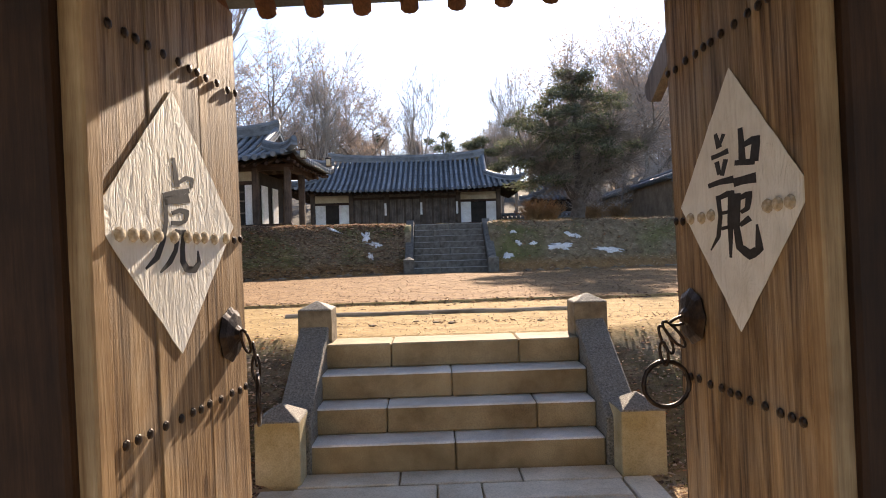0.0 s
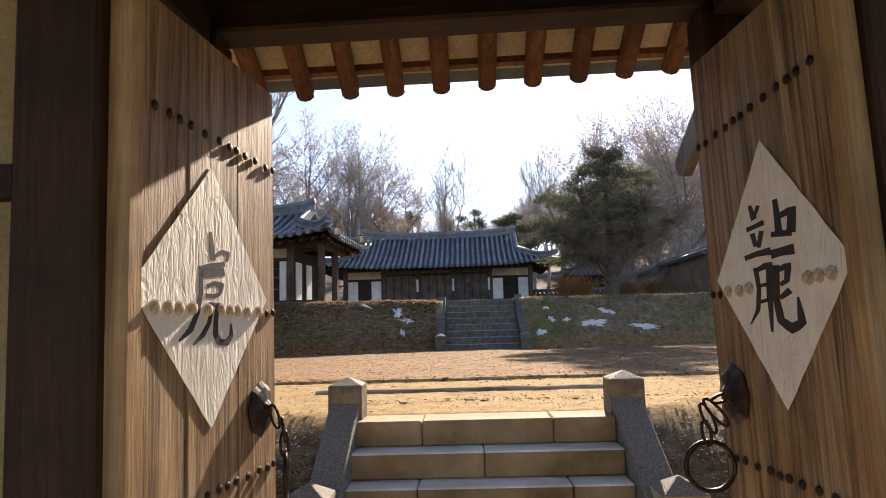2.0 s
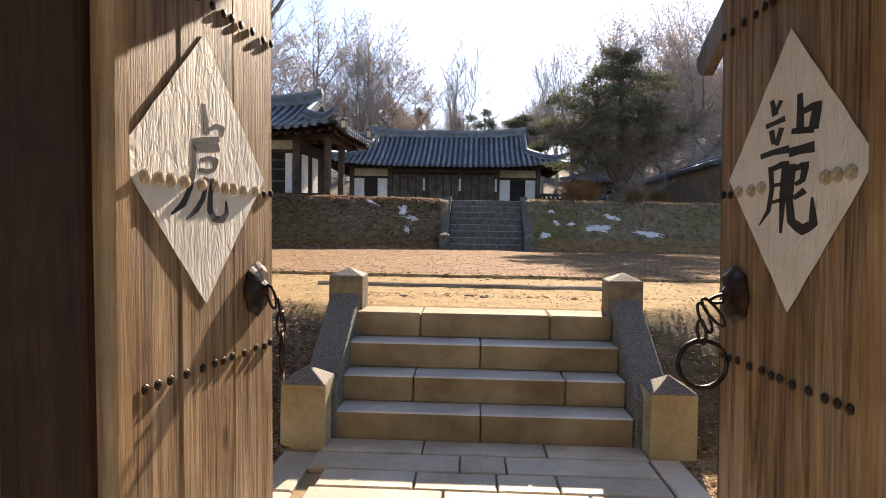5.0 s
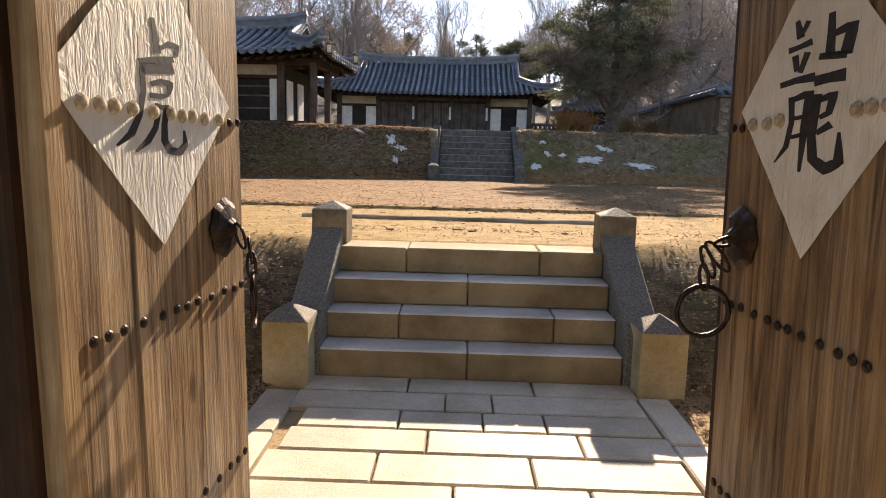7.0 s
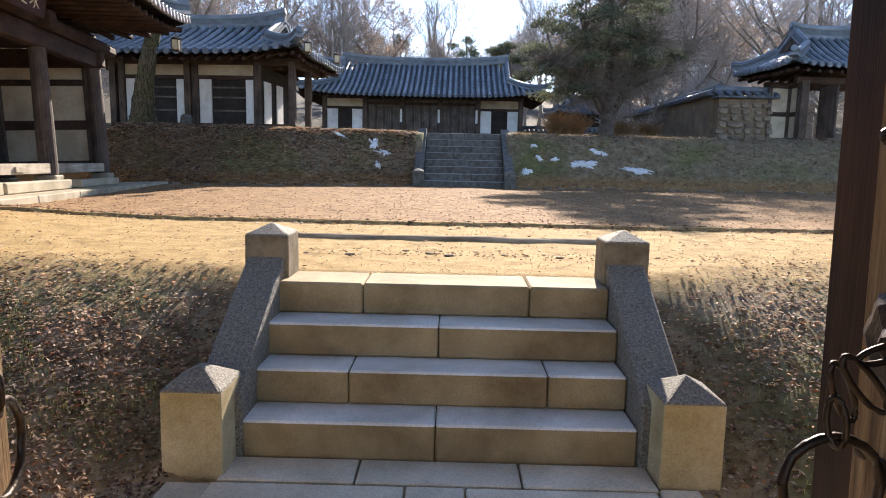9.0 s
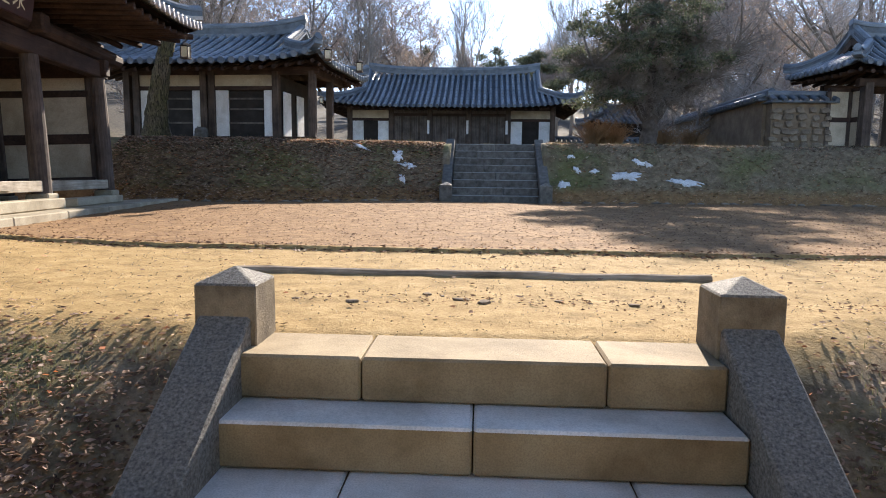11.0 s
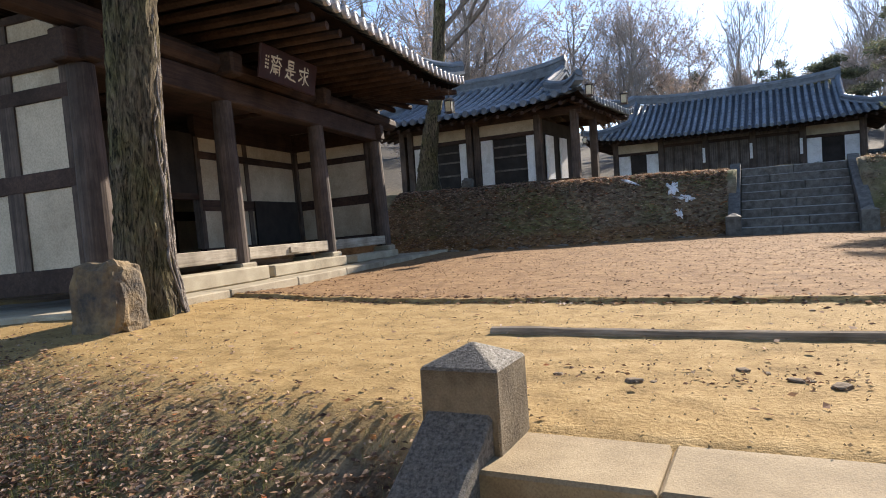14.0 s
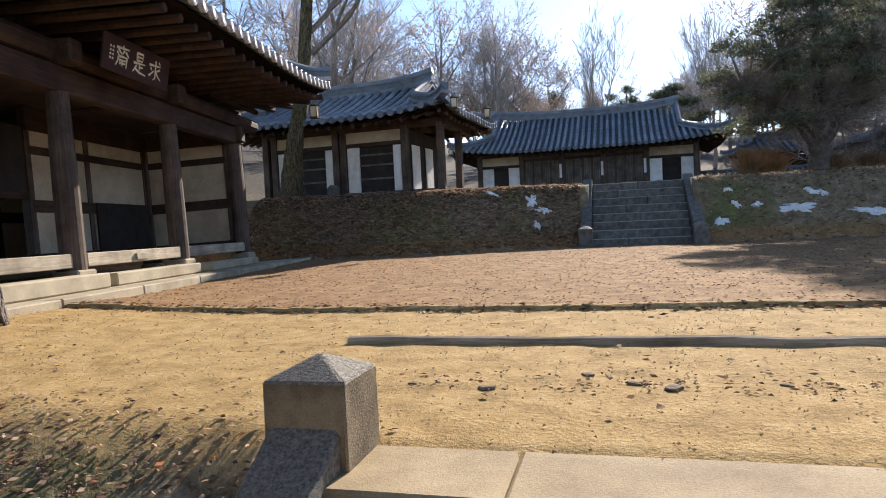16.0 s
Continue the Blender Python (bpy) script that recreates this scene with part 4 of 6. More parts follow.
def column(parent, x, y, z0, z1, r=0.14, stone=True, square=False, base_h=0.16):
    if square:
        part("column", boxed(x - r, x + r, y - r, y + r, z0 + (base_h if stone else 0), z1, bevel=0.012), "hall_wood", parent)
    else:
        bm = revolve(bmesh.new(), x, y, ((r * 1.06, z0 + base_h), (r * 1.04, (z0 + z1) / 2), (r * 0.92, z1)), 16)
        part("column", bm, "hall_wood", parent, smooth=False)
    if stone:
        part("column_base", boxed(x - r * 1.25, x + r * 1.25, y - r * 1.25, y + r * 1.25, z0 - 0.02, z0 + base_h, bevel=0.02), "plinth_stone", parent)


def framed_wall(parent, p, q, z0, rails, mat="plaster", thick=0.08, studs=(), stud_w=0.055):
    """Plaster panels between dark rails, from p to q on plan; rails: (bottom, top) heights."""
    p, q = Vector((*p, 0)), Vector((*q, 0))
    d = (q - p)
    ln = d.length
    m = Matrix.Translation(p) @ Matrix.Rotation(math.atan2(d.y, d.x), 4, "Z")
    edges = (0.0, *studs, ln)
    for (a0, a1), (b0, b1) in zip(rails, rails[1:]):
        for u0, u1 in zip(edges, edges[1:]):
            part("plaster_panel", boxed(u0 + stud_w - 0.005, u1 - stud_w + 0.005, -thick / 2, thick / 2, a1, b0, m=m), mat, parent)
    for a0, a1 in rails:
        part("wall_rail", boxed(0, ln, -thick / 2 - 0.025, thick / 2 + 0.025, a0, a1, bevel=0.008, m=m), "hall_beam", parent)
    for u in edges:
        part("wall_stud", boxed(u - stud_w, u + stud_w, -thick / 2 - 0.022, thick / 2 + 0.022, rails[0][1], rails[-1][0], m=m), "hall_wood", parent)


def lantern(x, y, z, label="small square lantern hanging under the eave corner"):
    ln = thing("hanging_lantern", label, "lantern", pose(x, y, z), group="eave lanterns")
    part("body", boxed(-0.07, 0.07, -0.07, 0.07, -0.15, 0.06, bevel=0.006), "lamp_glass", ln)
    for s in (-1, 1):
        for u in (-1, 1):
            part("corner_bar", boxed(s * 0.075 - 0.009, s * 0.075 + 0.009, u * 0.075 - 0.009, u * 0.075 + 0.009, -0.17, 0.08), "hall_wood", ln)
    part("cap", revolve(bmesh.new(), 0, 0, ((0.13, 0.08), (0.12, 0.095), (0.02, 0.15)), 4), "hall_wood", ln)
    part("base", boxed(-0.09, 0.09, -0.09, 0.09, -0.19, -0.17), "hall_wood", ln)
    part("cord", bar((0, 0, 0.14), (0, 0, 0.42), 0.006), "iron", ln)


# west hall: open veranda bays facing the yard
WZ = 0.95
WEST = Matrix.Translation((-7.77, 11.3, 0.89)) @ pose(0, 0, 0, -0.2, -2.2) @ pose(0, 0, 0, 0, 0, 99.2) @ Matrix.Scale(1.12, 4) @ Matrix.Translation((0, 0, -WZ))
west = thing("west_hall", "open timber study hall with cream panels and tiled roof", "building", WEST)
WC = (0.0, -2.4, -4.85, -7.0)
DEP, MIDY = 3.6, 1.8
part("plinth", boxed(-7.75, 1.5, -0.92, DEP + 0.9, 0.5, WZ - 0.004, bevel=0.02), "plinth_stone", west)
for a in np.arange(-7.75, 1.4, 1.32):
    part("kerb_slab", boxed(a + 0.006, a + 1.315, -0.97, -0.58, 0.72, WZ, bevel=0.012), "plinth_stone", west)
for x in WC:
    column(west, x, 0, WZ, 3.2, 0.135, base_h=0.22)
    column(west, x, DEP, WZ, 3.2, 0.135)
    column(west, x, MIDY, WZ, 3.2, 0.13, square=True)
for y in (0, DEP):
    part("head_beam", boxed(WC[-1] - 0.25, 0.25, y - 0.1, y + 0.1, 3.2, 3.5, bevel=0.02), "hall_beam", west)
    part("eave_purlin", bar((WC[-1] - 1.0, y, 3.66), (1.0, y, 3.66), 0.14), "hall_beam", west)
for x in (0, WC[-1]):
    part("cross_beam", boxed(x - 0.1, x + 0.1, -0.2, DEP + 0.2, 3.22, 3.52, bevel=0.02), "hall_beam", west)
for x in WC[1:3]:
    part("cross_beam", boxed(x - 0.12, x + 0.12, -0.3, DEP + 0.2, 3.5, 3.78, bevel=0.03), "hall_beam", west)
# raised floor edge: weathered sills and stepping stones
for a, c in zip(WC[1:], WC):
    part("floor_sill", boxed(a + 0.13, c - 0.13, -0.09, 0.07, 1.2, 1.36, bevel=0.008), "sill_wood", west, "bleached timber floor edge")
    part("floor_boards", boxed(a + 0.02, c - 0.02, 0.072, MIDY - 0.1, 1.28, 1.33), "sill_wood", west)
part("stepping_stone", boxed(WC[1] + 0.2, -0.35, -0.42, -0.06, WZ, 1.08, bevel=0.015), "plinth_stone", west)
part("stepping_stone", boxed(WC[2] + 0.15, WC[1] - 0.2, -0.42, -0.06, WZ, 1.1, bevel=0.015), "plinth_stone", west)
part("stepping_stone", boxed(WC[3] + 0.3, WC[2] - 0.1, -0.5, -0.06, WZ, 1.12, bevel=0.015), "plinth_stone", west)
part("peg_board", boxed(-3.75, -3.45, -0.125, -0.09, 1.23, 1.31, bevel=0.004), "sill_wood", west)
RAILS = ((1.3, 1.42), (2.02, 2.2), (2.86, 2.98), (3.2, 3.56))
framed_wall(west, (-0.02, 0.14), (-0.02, DEP), WZ, RAILS, studs=(MIDY - 0.14,))
framed_wall(west, (WC[1] + 0.16, MIDY), (-0.1, MIDY), WZ, RAILS, studs=(0.45,))
# Sheet whose near-black colour stands for shade inside the lower doorway.
part("dark_doorway", boxed(WC[1] + 0.72, -0.2, MIDY - 0.09, MIDY - 0.06, 1.42, 2.2), "shade_dark", west, "near-black sheet painting the shade in the doorway")
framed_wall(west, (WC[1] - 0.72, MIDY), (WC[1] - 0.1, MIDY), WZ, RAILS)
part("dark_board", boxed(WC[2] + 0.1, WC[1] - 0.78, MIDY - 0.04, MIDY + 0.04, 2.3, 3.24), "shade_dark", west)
part("wall_rail", boxed(WC[2] + 0.1, WC[1] - 0.78, MIDY - 0.06, MIDY + 0.06, 2.2, 2.3, bevel=0.008), "hall_beam", west)
framed_wall(west, (WC[3], 0.1), (WC[3], DEP), WZ, ((1.08, 1.32), (2.08, 2.26), (2.92, 3.06), (3.7, 3.78)), "plaster", studs=(0.9 - 0.1, MIDY - 0.1), stud_w=0.1)
framed_wall(west, (WC[1], DEP), (0, DEP), WZ, RAILS, studs=(0.8,))
part("ceiling_panel", boxed(WC[3] + 0.1, -0.1, 0.1, DEP - 0.1, 3.56, 3.6), "hall_beam", west)
build_roof(Roof(WC[-1] / 2 + 0.12, DEP / 2, -WC[-1] / 2 + 1.54, DEP / 2 + 1.52, 4.13, 2.2, 1.45, 0.3), west, 0.27, 0.075, True, True, True, 9, (WC[-1], 0, 0, DEP, 3.66))
sign = thing("name_board", "dark red name board with gold characters 求是齋, tilted under the eave", "sign", WEST @ pose(-4.05, -0.55, 3.66, 12))
part("board", boxed(-0.72, 0.72, -0.02, 0.02, -0.21, 0.21, bevel=0.008), "sign_red", sign)
SEEK = (((-0.45, 0.2), (0.4, 0.28)), ((0.02, 0.5), (0.03, -0.4), (-0.12, -0.5)), ((-0.35, 0.08), (-0.22, -0.05)), ((-0.46, -0.36), (-0.08, -0.04)), ((0.36, 0.12), (0.06, -0.06)), ((0.02, 0.04), (0.2, -0.24), (0.47, -0.42)), ((0.24, 0.47), (0.38, 0.37)))
TRUE = (((-0.2, 0.5), (-0.22, 0.12)), ((-0.2, 0.48), (0.22, 0.5), (0.2, 0.12)), ((-0.18, 0.3), (0.18, 0.32)), ((-0.2, 0.13), (0.2, 0.15)), ((-0.42, -0.02), (0.42, 0.04)), ((0.0, 0.0), (0.0, -0.36)), ((0.0, -0.17), (0.27, -0.14)), ((-0.2, -0.12), (-0.44, -0.48)), ((-0.3, -0.28), (0.0, -0.42), (0.48, -0.47)))
STUDY = (((0.0, 0.52), (0.04, 0.4)), ((-0.42, 0.35), (0.42, 0.41)), ((-0.3, 0.3), (-0.08, 0.1)), ((0.1, 0.3), (-0.05, 0.08)), ((-0.38, 0.16), (-0.22, 0.02)), ((0.18, 0.26), (0.42, 0.04)), ((-0.26, 0.0), (-0.3, -0.25), (-0.42, -0.5)), ((0.28, 0.02), (0.27, -0.5)), ((-0.24, -0.03), (0.28, 0.0)), ((-0.22, -0.2), (0.22, -0.17)), ((0.0, -0.2), (0.0, -0.46)), ((-0.2, -0.34), (0.2, -0.31)))
for strokes, x0 in ((STUDY, -0.36), (TRUE, 0.0), (SEEK, 0.36)):
    for pts in strokes:
        bm = bmesh.new()
        brush(bm, [(x0 + p[0] * 0.31, p[1] * 0.25) for p in pts], [0.034, *[0.028] * (len(pts) - 2), 0.016], -0.0225)
        part("brush_stroke", bm, "gold", sign)
for x0 in (-0.6, -0.55):
    for k in range(4):
        part("writing_bar", boxed(x0 - 0.014, x0 + 0.014, -0.0245, -0.0205, 0.06 - k * 0.045, 0.085 - k * 0.045), "gold", sign)

# middle hall on the terrace, rooms to the front and a porch at its east end
MZ = 2.4
midh = thing("middle_hall", "timber hall on the terrace with white panels and tiled roof", "building", pose(-5.95, 17.1, 0, 0, 0, -4.0))
for x in (0, -1.95, -2.2, -4.3, -4.6, 1.08):
    for y in (0, 3.0):
        column(midh, x, y * (0.57 if x > 1 else 1.0), MZ - 0.1, 4.4, 0.1, square=True)
part("plinth", boxed(-6.6, 1.75, -0.5, 3.8, 1.9, MZ - 0.08, bevel=0.02), "far_granite", midh)
for y in (0, 3.0):
    part("head_beam", boxed(-4.7, 1.3, y - 0.09, y + 0.09, 4.3, 4.52, bevel=0.015), "hall_beam", midh)
    part("floor_sill", boxed(-4.7, 1.2, y - 0.1, y + 0.1, MZ, MZ + 0.14, bevel=0.01), "hall_beam", midh)
for x in (1.08, -4.7):
    part("head_beam", boxed(x - 0.09, x + 0.09, 0, 3.2, 4.3, 4.5, bevel=0.015), "hall_beam", midh)
for a, c in ((-4.3, -2.2), (-1.95, 0.0)):
    part("plaster_panel", boxed(a + 0.1, c - 0.1, -0.04, 0.04, 3.98, 4.3), "plaster", midh)
    part("door_head", boxed(a + 0.1, c - 0.1, -0.07, 0.07, 3.86, 3.98, bevel=0.01), "hall_beam", midh)
    part("door_panel", boxed(a + 0.12, a + 0.5, -0.05, 0.02, MZ + 0.14, 3.86, bevel=0.006), "paper", midh, "white papered side panel")
    part("door_panel", boxed(c - 0.36, c - 0.12, -0.05, 0.02, MZ + 0.14, 3.86, bevel=0.006), "paper", midh, "white papered side panel")
    # Near-black sheet fills the opening in place of a shaded room.
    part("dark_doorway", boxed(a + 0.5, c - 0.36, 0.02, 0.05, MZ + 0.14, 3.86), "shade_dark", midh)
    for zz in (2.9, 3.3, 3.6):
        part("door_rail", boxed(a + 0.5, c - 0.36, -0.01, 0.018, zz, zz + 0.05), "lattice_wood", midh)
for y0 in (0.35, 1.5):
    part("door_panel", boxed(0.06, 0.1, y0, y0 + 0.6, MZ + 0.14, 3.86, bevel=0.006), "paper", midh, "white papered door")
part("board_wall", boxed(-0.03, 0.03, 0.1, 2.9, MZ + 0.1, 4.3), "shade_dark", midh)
part("back_wall", boxed(-4.6, 0, 2.95, 3.02, MZ, 4.3), "plaster", midh)
build_roof(Roof(-2.2, 1.5, 3.9, 2.75, 4.47, 1.2, 1.4, 0.32), midh, 0.3, 0.085, True, False, True, 8, (-4.6, 1.08, 0, 3.0, 4.5))
nb = thing("name_board", "small dark board with pale writing under the eave", "sign", pose(-7.6, 16.62, 4.62, 14, 0, -4))
part("board", boxed(-0.5, 0.5, -0.02, 0.02, -0.14, 0.14, bevel=0.006), "sign_black", nb)
for k in range(4):
    part("writing_bar", boxed(-0.4 + k * 0.22, -0.27 + k * 0.22, -0.026, -0.02, -0.08, 0.08), "gold", nb)

# main hall at the back
HY = 33.0
main = thing("main_hall", "long lecture hall with dark lattice doors and a broad tiled roof", "building", pose(-1.65, HY, 0, 0, 0, -0.5))
part("plinth", boxed(-6.6, 6.6, -1.0, 6, 2.0, 2.75, bevel=0.03), "far_granite", main)
BX = (-5.3, -3.1, -1.05, 1.0, 3.05, 5.35)
for x in BX:
    for y in (0, 5):
        column(main, x, y, 2.75, 4.85, 0.13, square=True)
part("head_beam", boxed(-5.5, 5.5, -0.12, 0.12, 4.72, 4.98, bevel=0.02), "hall_beam", main)
part("head_beam", boxed(-5.5, 5.5, 4.88, 5.12, 4.72, 4.98, bevel=0.02), "hall_beam", main)
for x in (BX[0], BX[-1]):
    part("side_wall", boxed(x - 0.05, x + 0.05, 0.1, 4.9, 2.75, 4.85), "plaster", main)
    part("head_beam", boxed(x - 0.1, x + 0.1, 0, 5, 4.72, 4.98, bevel=0.02), "hall_beam", main)
part("back_wall", boxed(BX[0], BX[-1], 4.95, 5.03, 2.75, 4.85), "plaster", main)
part("floor_sill", boxed(-5.4, 5.4, -0.12, 0.12, 2.78, 2.98, bevel=0.01), "hall_beam", main)
for a, c in ((BX[0], BX[1]), (BX[4], BX[5])):
    part("plaster_panel", boxed(a + 0.13, c - 0.13, -0.05, 0.05, 4.3, 4.72), "plaster", main)
    part("door_head", boxed(a + 0.13, c - 0.13, -0.09, 0.09, 4.16, 4.3, bevel=0.01), "hall_beam", main)
    part("door_panel", boxed(a + 0.14, a + 0.72, -0.07, 0.0, 2.98, 4.16, bevel=0.006), "paper", main, "white papered side panel")
    part("door_panel", boxed(c - 0.7, c - 0.14, -0.07, 0.0, 2.98, 4.16, bevel=0.006), "paper", main, "white papered side panel")
    # The unlit room behind is painted as one near-black sheet.
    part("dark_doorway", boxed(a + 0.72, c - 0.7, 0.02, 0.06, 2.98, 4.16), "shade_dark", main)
for a, c in zip(BX[1:4], BX[2:5]):
    part("door_board", boxed(a + 0.13, c - 0.13, 0.03, 0.07, 2.98, 4.72), "lattice_wood", main)
    for k in range(5):
        x = a + 0.13 + (c - a - 0.26) * k / 4
        part("door_stile", boxed(x - 0.05, x + 0.05, -0.03, 0.03, 2.98, 4.5), "hall_wood", main)
    part("door_head", boxed(a + 0.13, c - 0.13, -0.05, 0.03, 4.42, 4.56), "hall_beam", main)
    for k in range(4):
        x0 = a + 0.2 + (c - a - 0.26) * k / 4
        for s in range(4):
            part("lattice_bar", boxed(x0 + 0.03 + s * 0.095, x0 + 0.045 + s * 0.095, 0.01, 0.03, 3.02, 4.42), "hall_wood", main)
    part("notice_strip", boxed(c - 0.14, c - 0.02, -0.16, -0.135, 3.5, 4.2), "paper", main, "pale strip on the post")
build_roof(Roof(0.03, 2.5, 6.65, 4.1, 4.76, 2.13, 2.0, 0.38), main, 0.3, 0.088, False, False, True, 10, (BX[0], BX[-1], 0, 5, 4.98))

# small side gate at the east
east = thing("east_gate", "small tiled side gate with cream wall panels", "gate house", pose(11.2, 18.2, 0, 0, 0, 6))
for x in (0.0, 2.0):
    for y in (0, 1.7):
        column(east, x, y, 2.3, 4.3, 0.13, square=True)
part("plinth", boxed(-0.5, 3.0, -0.4, 2.2, 1.9, 2.34, bevel=0.02), "far_granite", east)
for y in (0, 1.7):
    part("head_beam", boxed(-0.3, 2.6, y - 0.1, y + 0.1, 4.2, 4.42, bevel=0.015), "hall_beam", east)
framed_wall(east, (0, 0.1), (0, 1.7), 2.3, ((2.35, 2.5), (3.2, 3.34), (4.1, 4.2)))
framed_wall(east, (2.0, 0.0), (3.4, 0.0), 2.3, ((2.35, 2.5), (3.2, 3.34), (4.1, 4.2)))
framed_wall(east, (-0.75, 0.6), (-0.1, 0.6), 2.3, ((2.35, 2.5), (3.2, 3.34), (4.1, 4.2)))
part("open_door", boxed(0.55, 0.61, -0.85, 0.0, 2.5, 4.1, bevel=0.006), "hall_wood", east, "plank door standing open")
part("brace", boxed(0.9, 0.98, -0.1, -0.04, 2.9, 3.9, m=pose(0, 0, 0)), "sill_wood", east)
build_roof(Roof(1.05, 0.85, 2.1, 1.8, 4.62, 1.15, 1.1, 0.16), east, 0.27, 0.08, True, False, True, 6, (0, 2.0, 0, 1.7, 4.4))


# ---- upper stairs ----
ux0, ux1 = -0.72, 1.46
upper = thing("upper_stairs", "grey granite steps up the turf bank", "stairs", kind="structure")
for i in range(8):
    y0 = 14.3 + i * 0.28
    xs = (ux0, ux0 + (0.8, 1.3, 0.6, 1.1)[i % 4], ux1)
    for a, c in zip(xs, xs[1:]):
        sb = part("step_block", boxed(a + 0.004, c - 0.004, y0, y0 + (0.34 if i < 7 else 0.9), 0.78 + i * 0.19, 0.83 + (i + 1) * 0.19 - (0.0 if i == 7 else 0.004), bevel=0.015), "far_granite", upper)
        # Top faces take the lighter stone that paints the sunlit tread lines.
        sb.data.materials.append(M["sunlit_far_tread"])
        for f in sb.data.polygons:
            f.material_index = 1 if f.normal.z > 0.4 else 0
for x in (ux0 - 0.125, ux1 + 0.125):
    cheek(upper, x - 0.12, x + 0.12, 14.15, 1.2, 16.45, 2.5, 0.8, "far_granite")
    capped_post(upper, x, 14.1, 0.3, 0.32, 0.78, 1.27, 1.35, "far_granite")

# ---- timber edging and loose stones in the yard ----
log_bm = tube(bmesh.new(), [(-1.9 + k * 0.26, 3.0 + 0.012 * math.sin(k * 1.7), 0.835 + 0.004 * math.sin(k)) for k in range(15)], [0.042 + 0.004 * math.sin(k * 2.3) for k in range(15)], 10)
single("edging_log", log_bm, "log_wood", "grey weathered timber log lying half sunk in the sand", "log")


def stone_mesh(w, d, h, seed, mat, cuts=3, rough=0.16):
    bm = bmesh.new()
    bmesh.ops.create_icosphere(bm, subdivisions=cuts, radius=1)
    for v in bm.verts:
        p = v.co.copy()
        q = Vector([math.copysign(abs(c) ** 0.55, c) for c in p])
        n = noise.fractal(p * 1.4 + Vector((seed, 0, 0)), 0.8, 2.1, 4)
        q *= 1 + rough * n
        v.co = Vector((q.x * w / 2, q.y * d / 2, q.z * h / 2 + h * 0.42))
    return bm


single("standing_rock", stone_mesh(0.48, 0.4, 0.68, 9.4, "rock_face", 4, 0.2), "rock_face", "rough grey and ochre standing rock at the tree's foot", "rock", pose(-5.03, 2.5, ground_z(-5.03, 2.5) - 0.06, 0, 0, 12))
single("marker_stone", stone_mesh(0.34, 0.22, 0.42, 7.7, "far_granite"), "far_granite", "small rounded grey stone at the terrace edge", "stone", pose(-7.55, 15.55, ground_z(-7.55, 15.55) - 0.05))
for k, (x, y, s) in enumerate(((-1.15, 2.0, 0.07), (-0.78, 1.92, 0.11), (-0.7, 1.95, 0.06), (-0.34, 2.21, 0.1), (-0.13, 2.04, 0.1), (-0.08, 2.06, 0.07), (0.03, 1.98, 0.13), (-0.24, 2.18, 0.06), (0.5, 2.1, 0.08), (0.95, 2.02, 0.1), (1.5, 2.1, 0.09), (0.04, 4.02, 0.08), (-0.44, 4.44, 0.1), (1.75, 14.05, 0.3), (2.0, 14.0, 0.18))):
    single("flat_stone", stone_mesh(s * 0.7, s * 0.5, s * 0.2, k * 1.9, "rubble", 2, 0.3), "mud", "small flat brown stone lying on the ground", "stone", pose(x, y, ground_z(x, y) - 0.005, 0, 0, k * 40), group="loose yard stones")
for k in range(46):
    x = -7.5 + k * 0.42 + 0.1 * math.sin(k * 3)
    if -0.95 < x < 1.75:
        continue
    y = bank_base(x) - 0.1
    single("edging_stone", stone_mesh(0.26 + 0.08 * math.sin(k), 0.18, 0.13, k * 2.3, "rubble", 1), "rubble", "rough stone edging the foot of the bank", "stone", pose(x, y, ground_z(x, y) - 0.03, 0, 0, k * 31), group="bank foot stones")


single("door_stone", boxed(-1.5, -1.22, -1.5, -1.22, -0.05, 0.075, bevel=0.012), "plinth_stone", "squared pale stone set beside the gate paving", "stone")

# ---- snow ----
def bank_y(x, z):
    y = bank_base(x)
    while ground_z(x, y) < z and y < 17:
        y += 0.03
    return y


def snow_patch(x, z, w, h, seed):
    yc = bank_y(x, z)
    bm = bmesh.new()
    mid = bm.verts.new((x, yc, ground_z(x, yc) + 0.035))
    rings = []
    for f in (0.5, 0.85, 1.0):
        ring = []
        for k in range(26):
            a = 2 * math.pi * k / 26
            r = f * (0.95 + 1.0 * noise.noise((math.cos(a) * 1.6, math.sin(a) * 1.6, seed)) + 0.9 * noise.noise((math.cos(a) * 5, math.sin(a) * 5, seed)))
            px_, py_ = x + w / 2 * r * math.cos(a), yc + h / 2 * r * math.sin(a)
            ring.append(bm.verts.new((px_, py_, ground_z(px_, py_) + (0.045, 0.035, -0.02)[(0.5, 0.85, 1.0).index(f)] - 0.012)))
        rings.append(ring)
    for k in range(26):
        bm.faces.new((mid, rings[0][k], rings[0][(k + 1) % 26]))
        for r0, r1 in zip(rings, rings[1:]):
            bm.faces.new((r0[k], r1[k], r1[(k + 1) % 26], r0[(k + 1) % 26]))
    single("snow_patch", bm, "snow", "thin patch of old snow on the turf bank", "snow", group="snow patches", smooth=True)


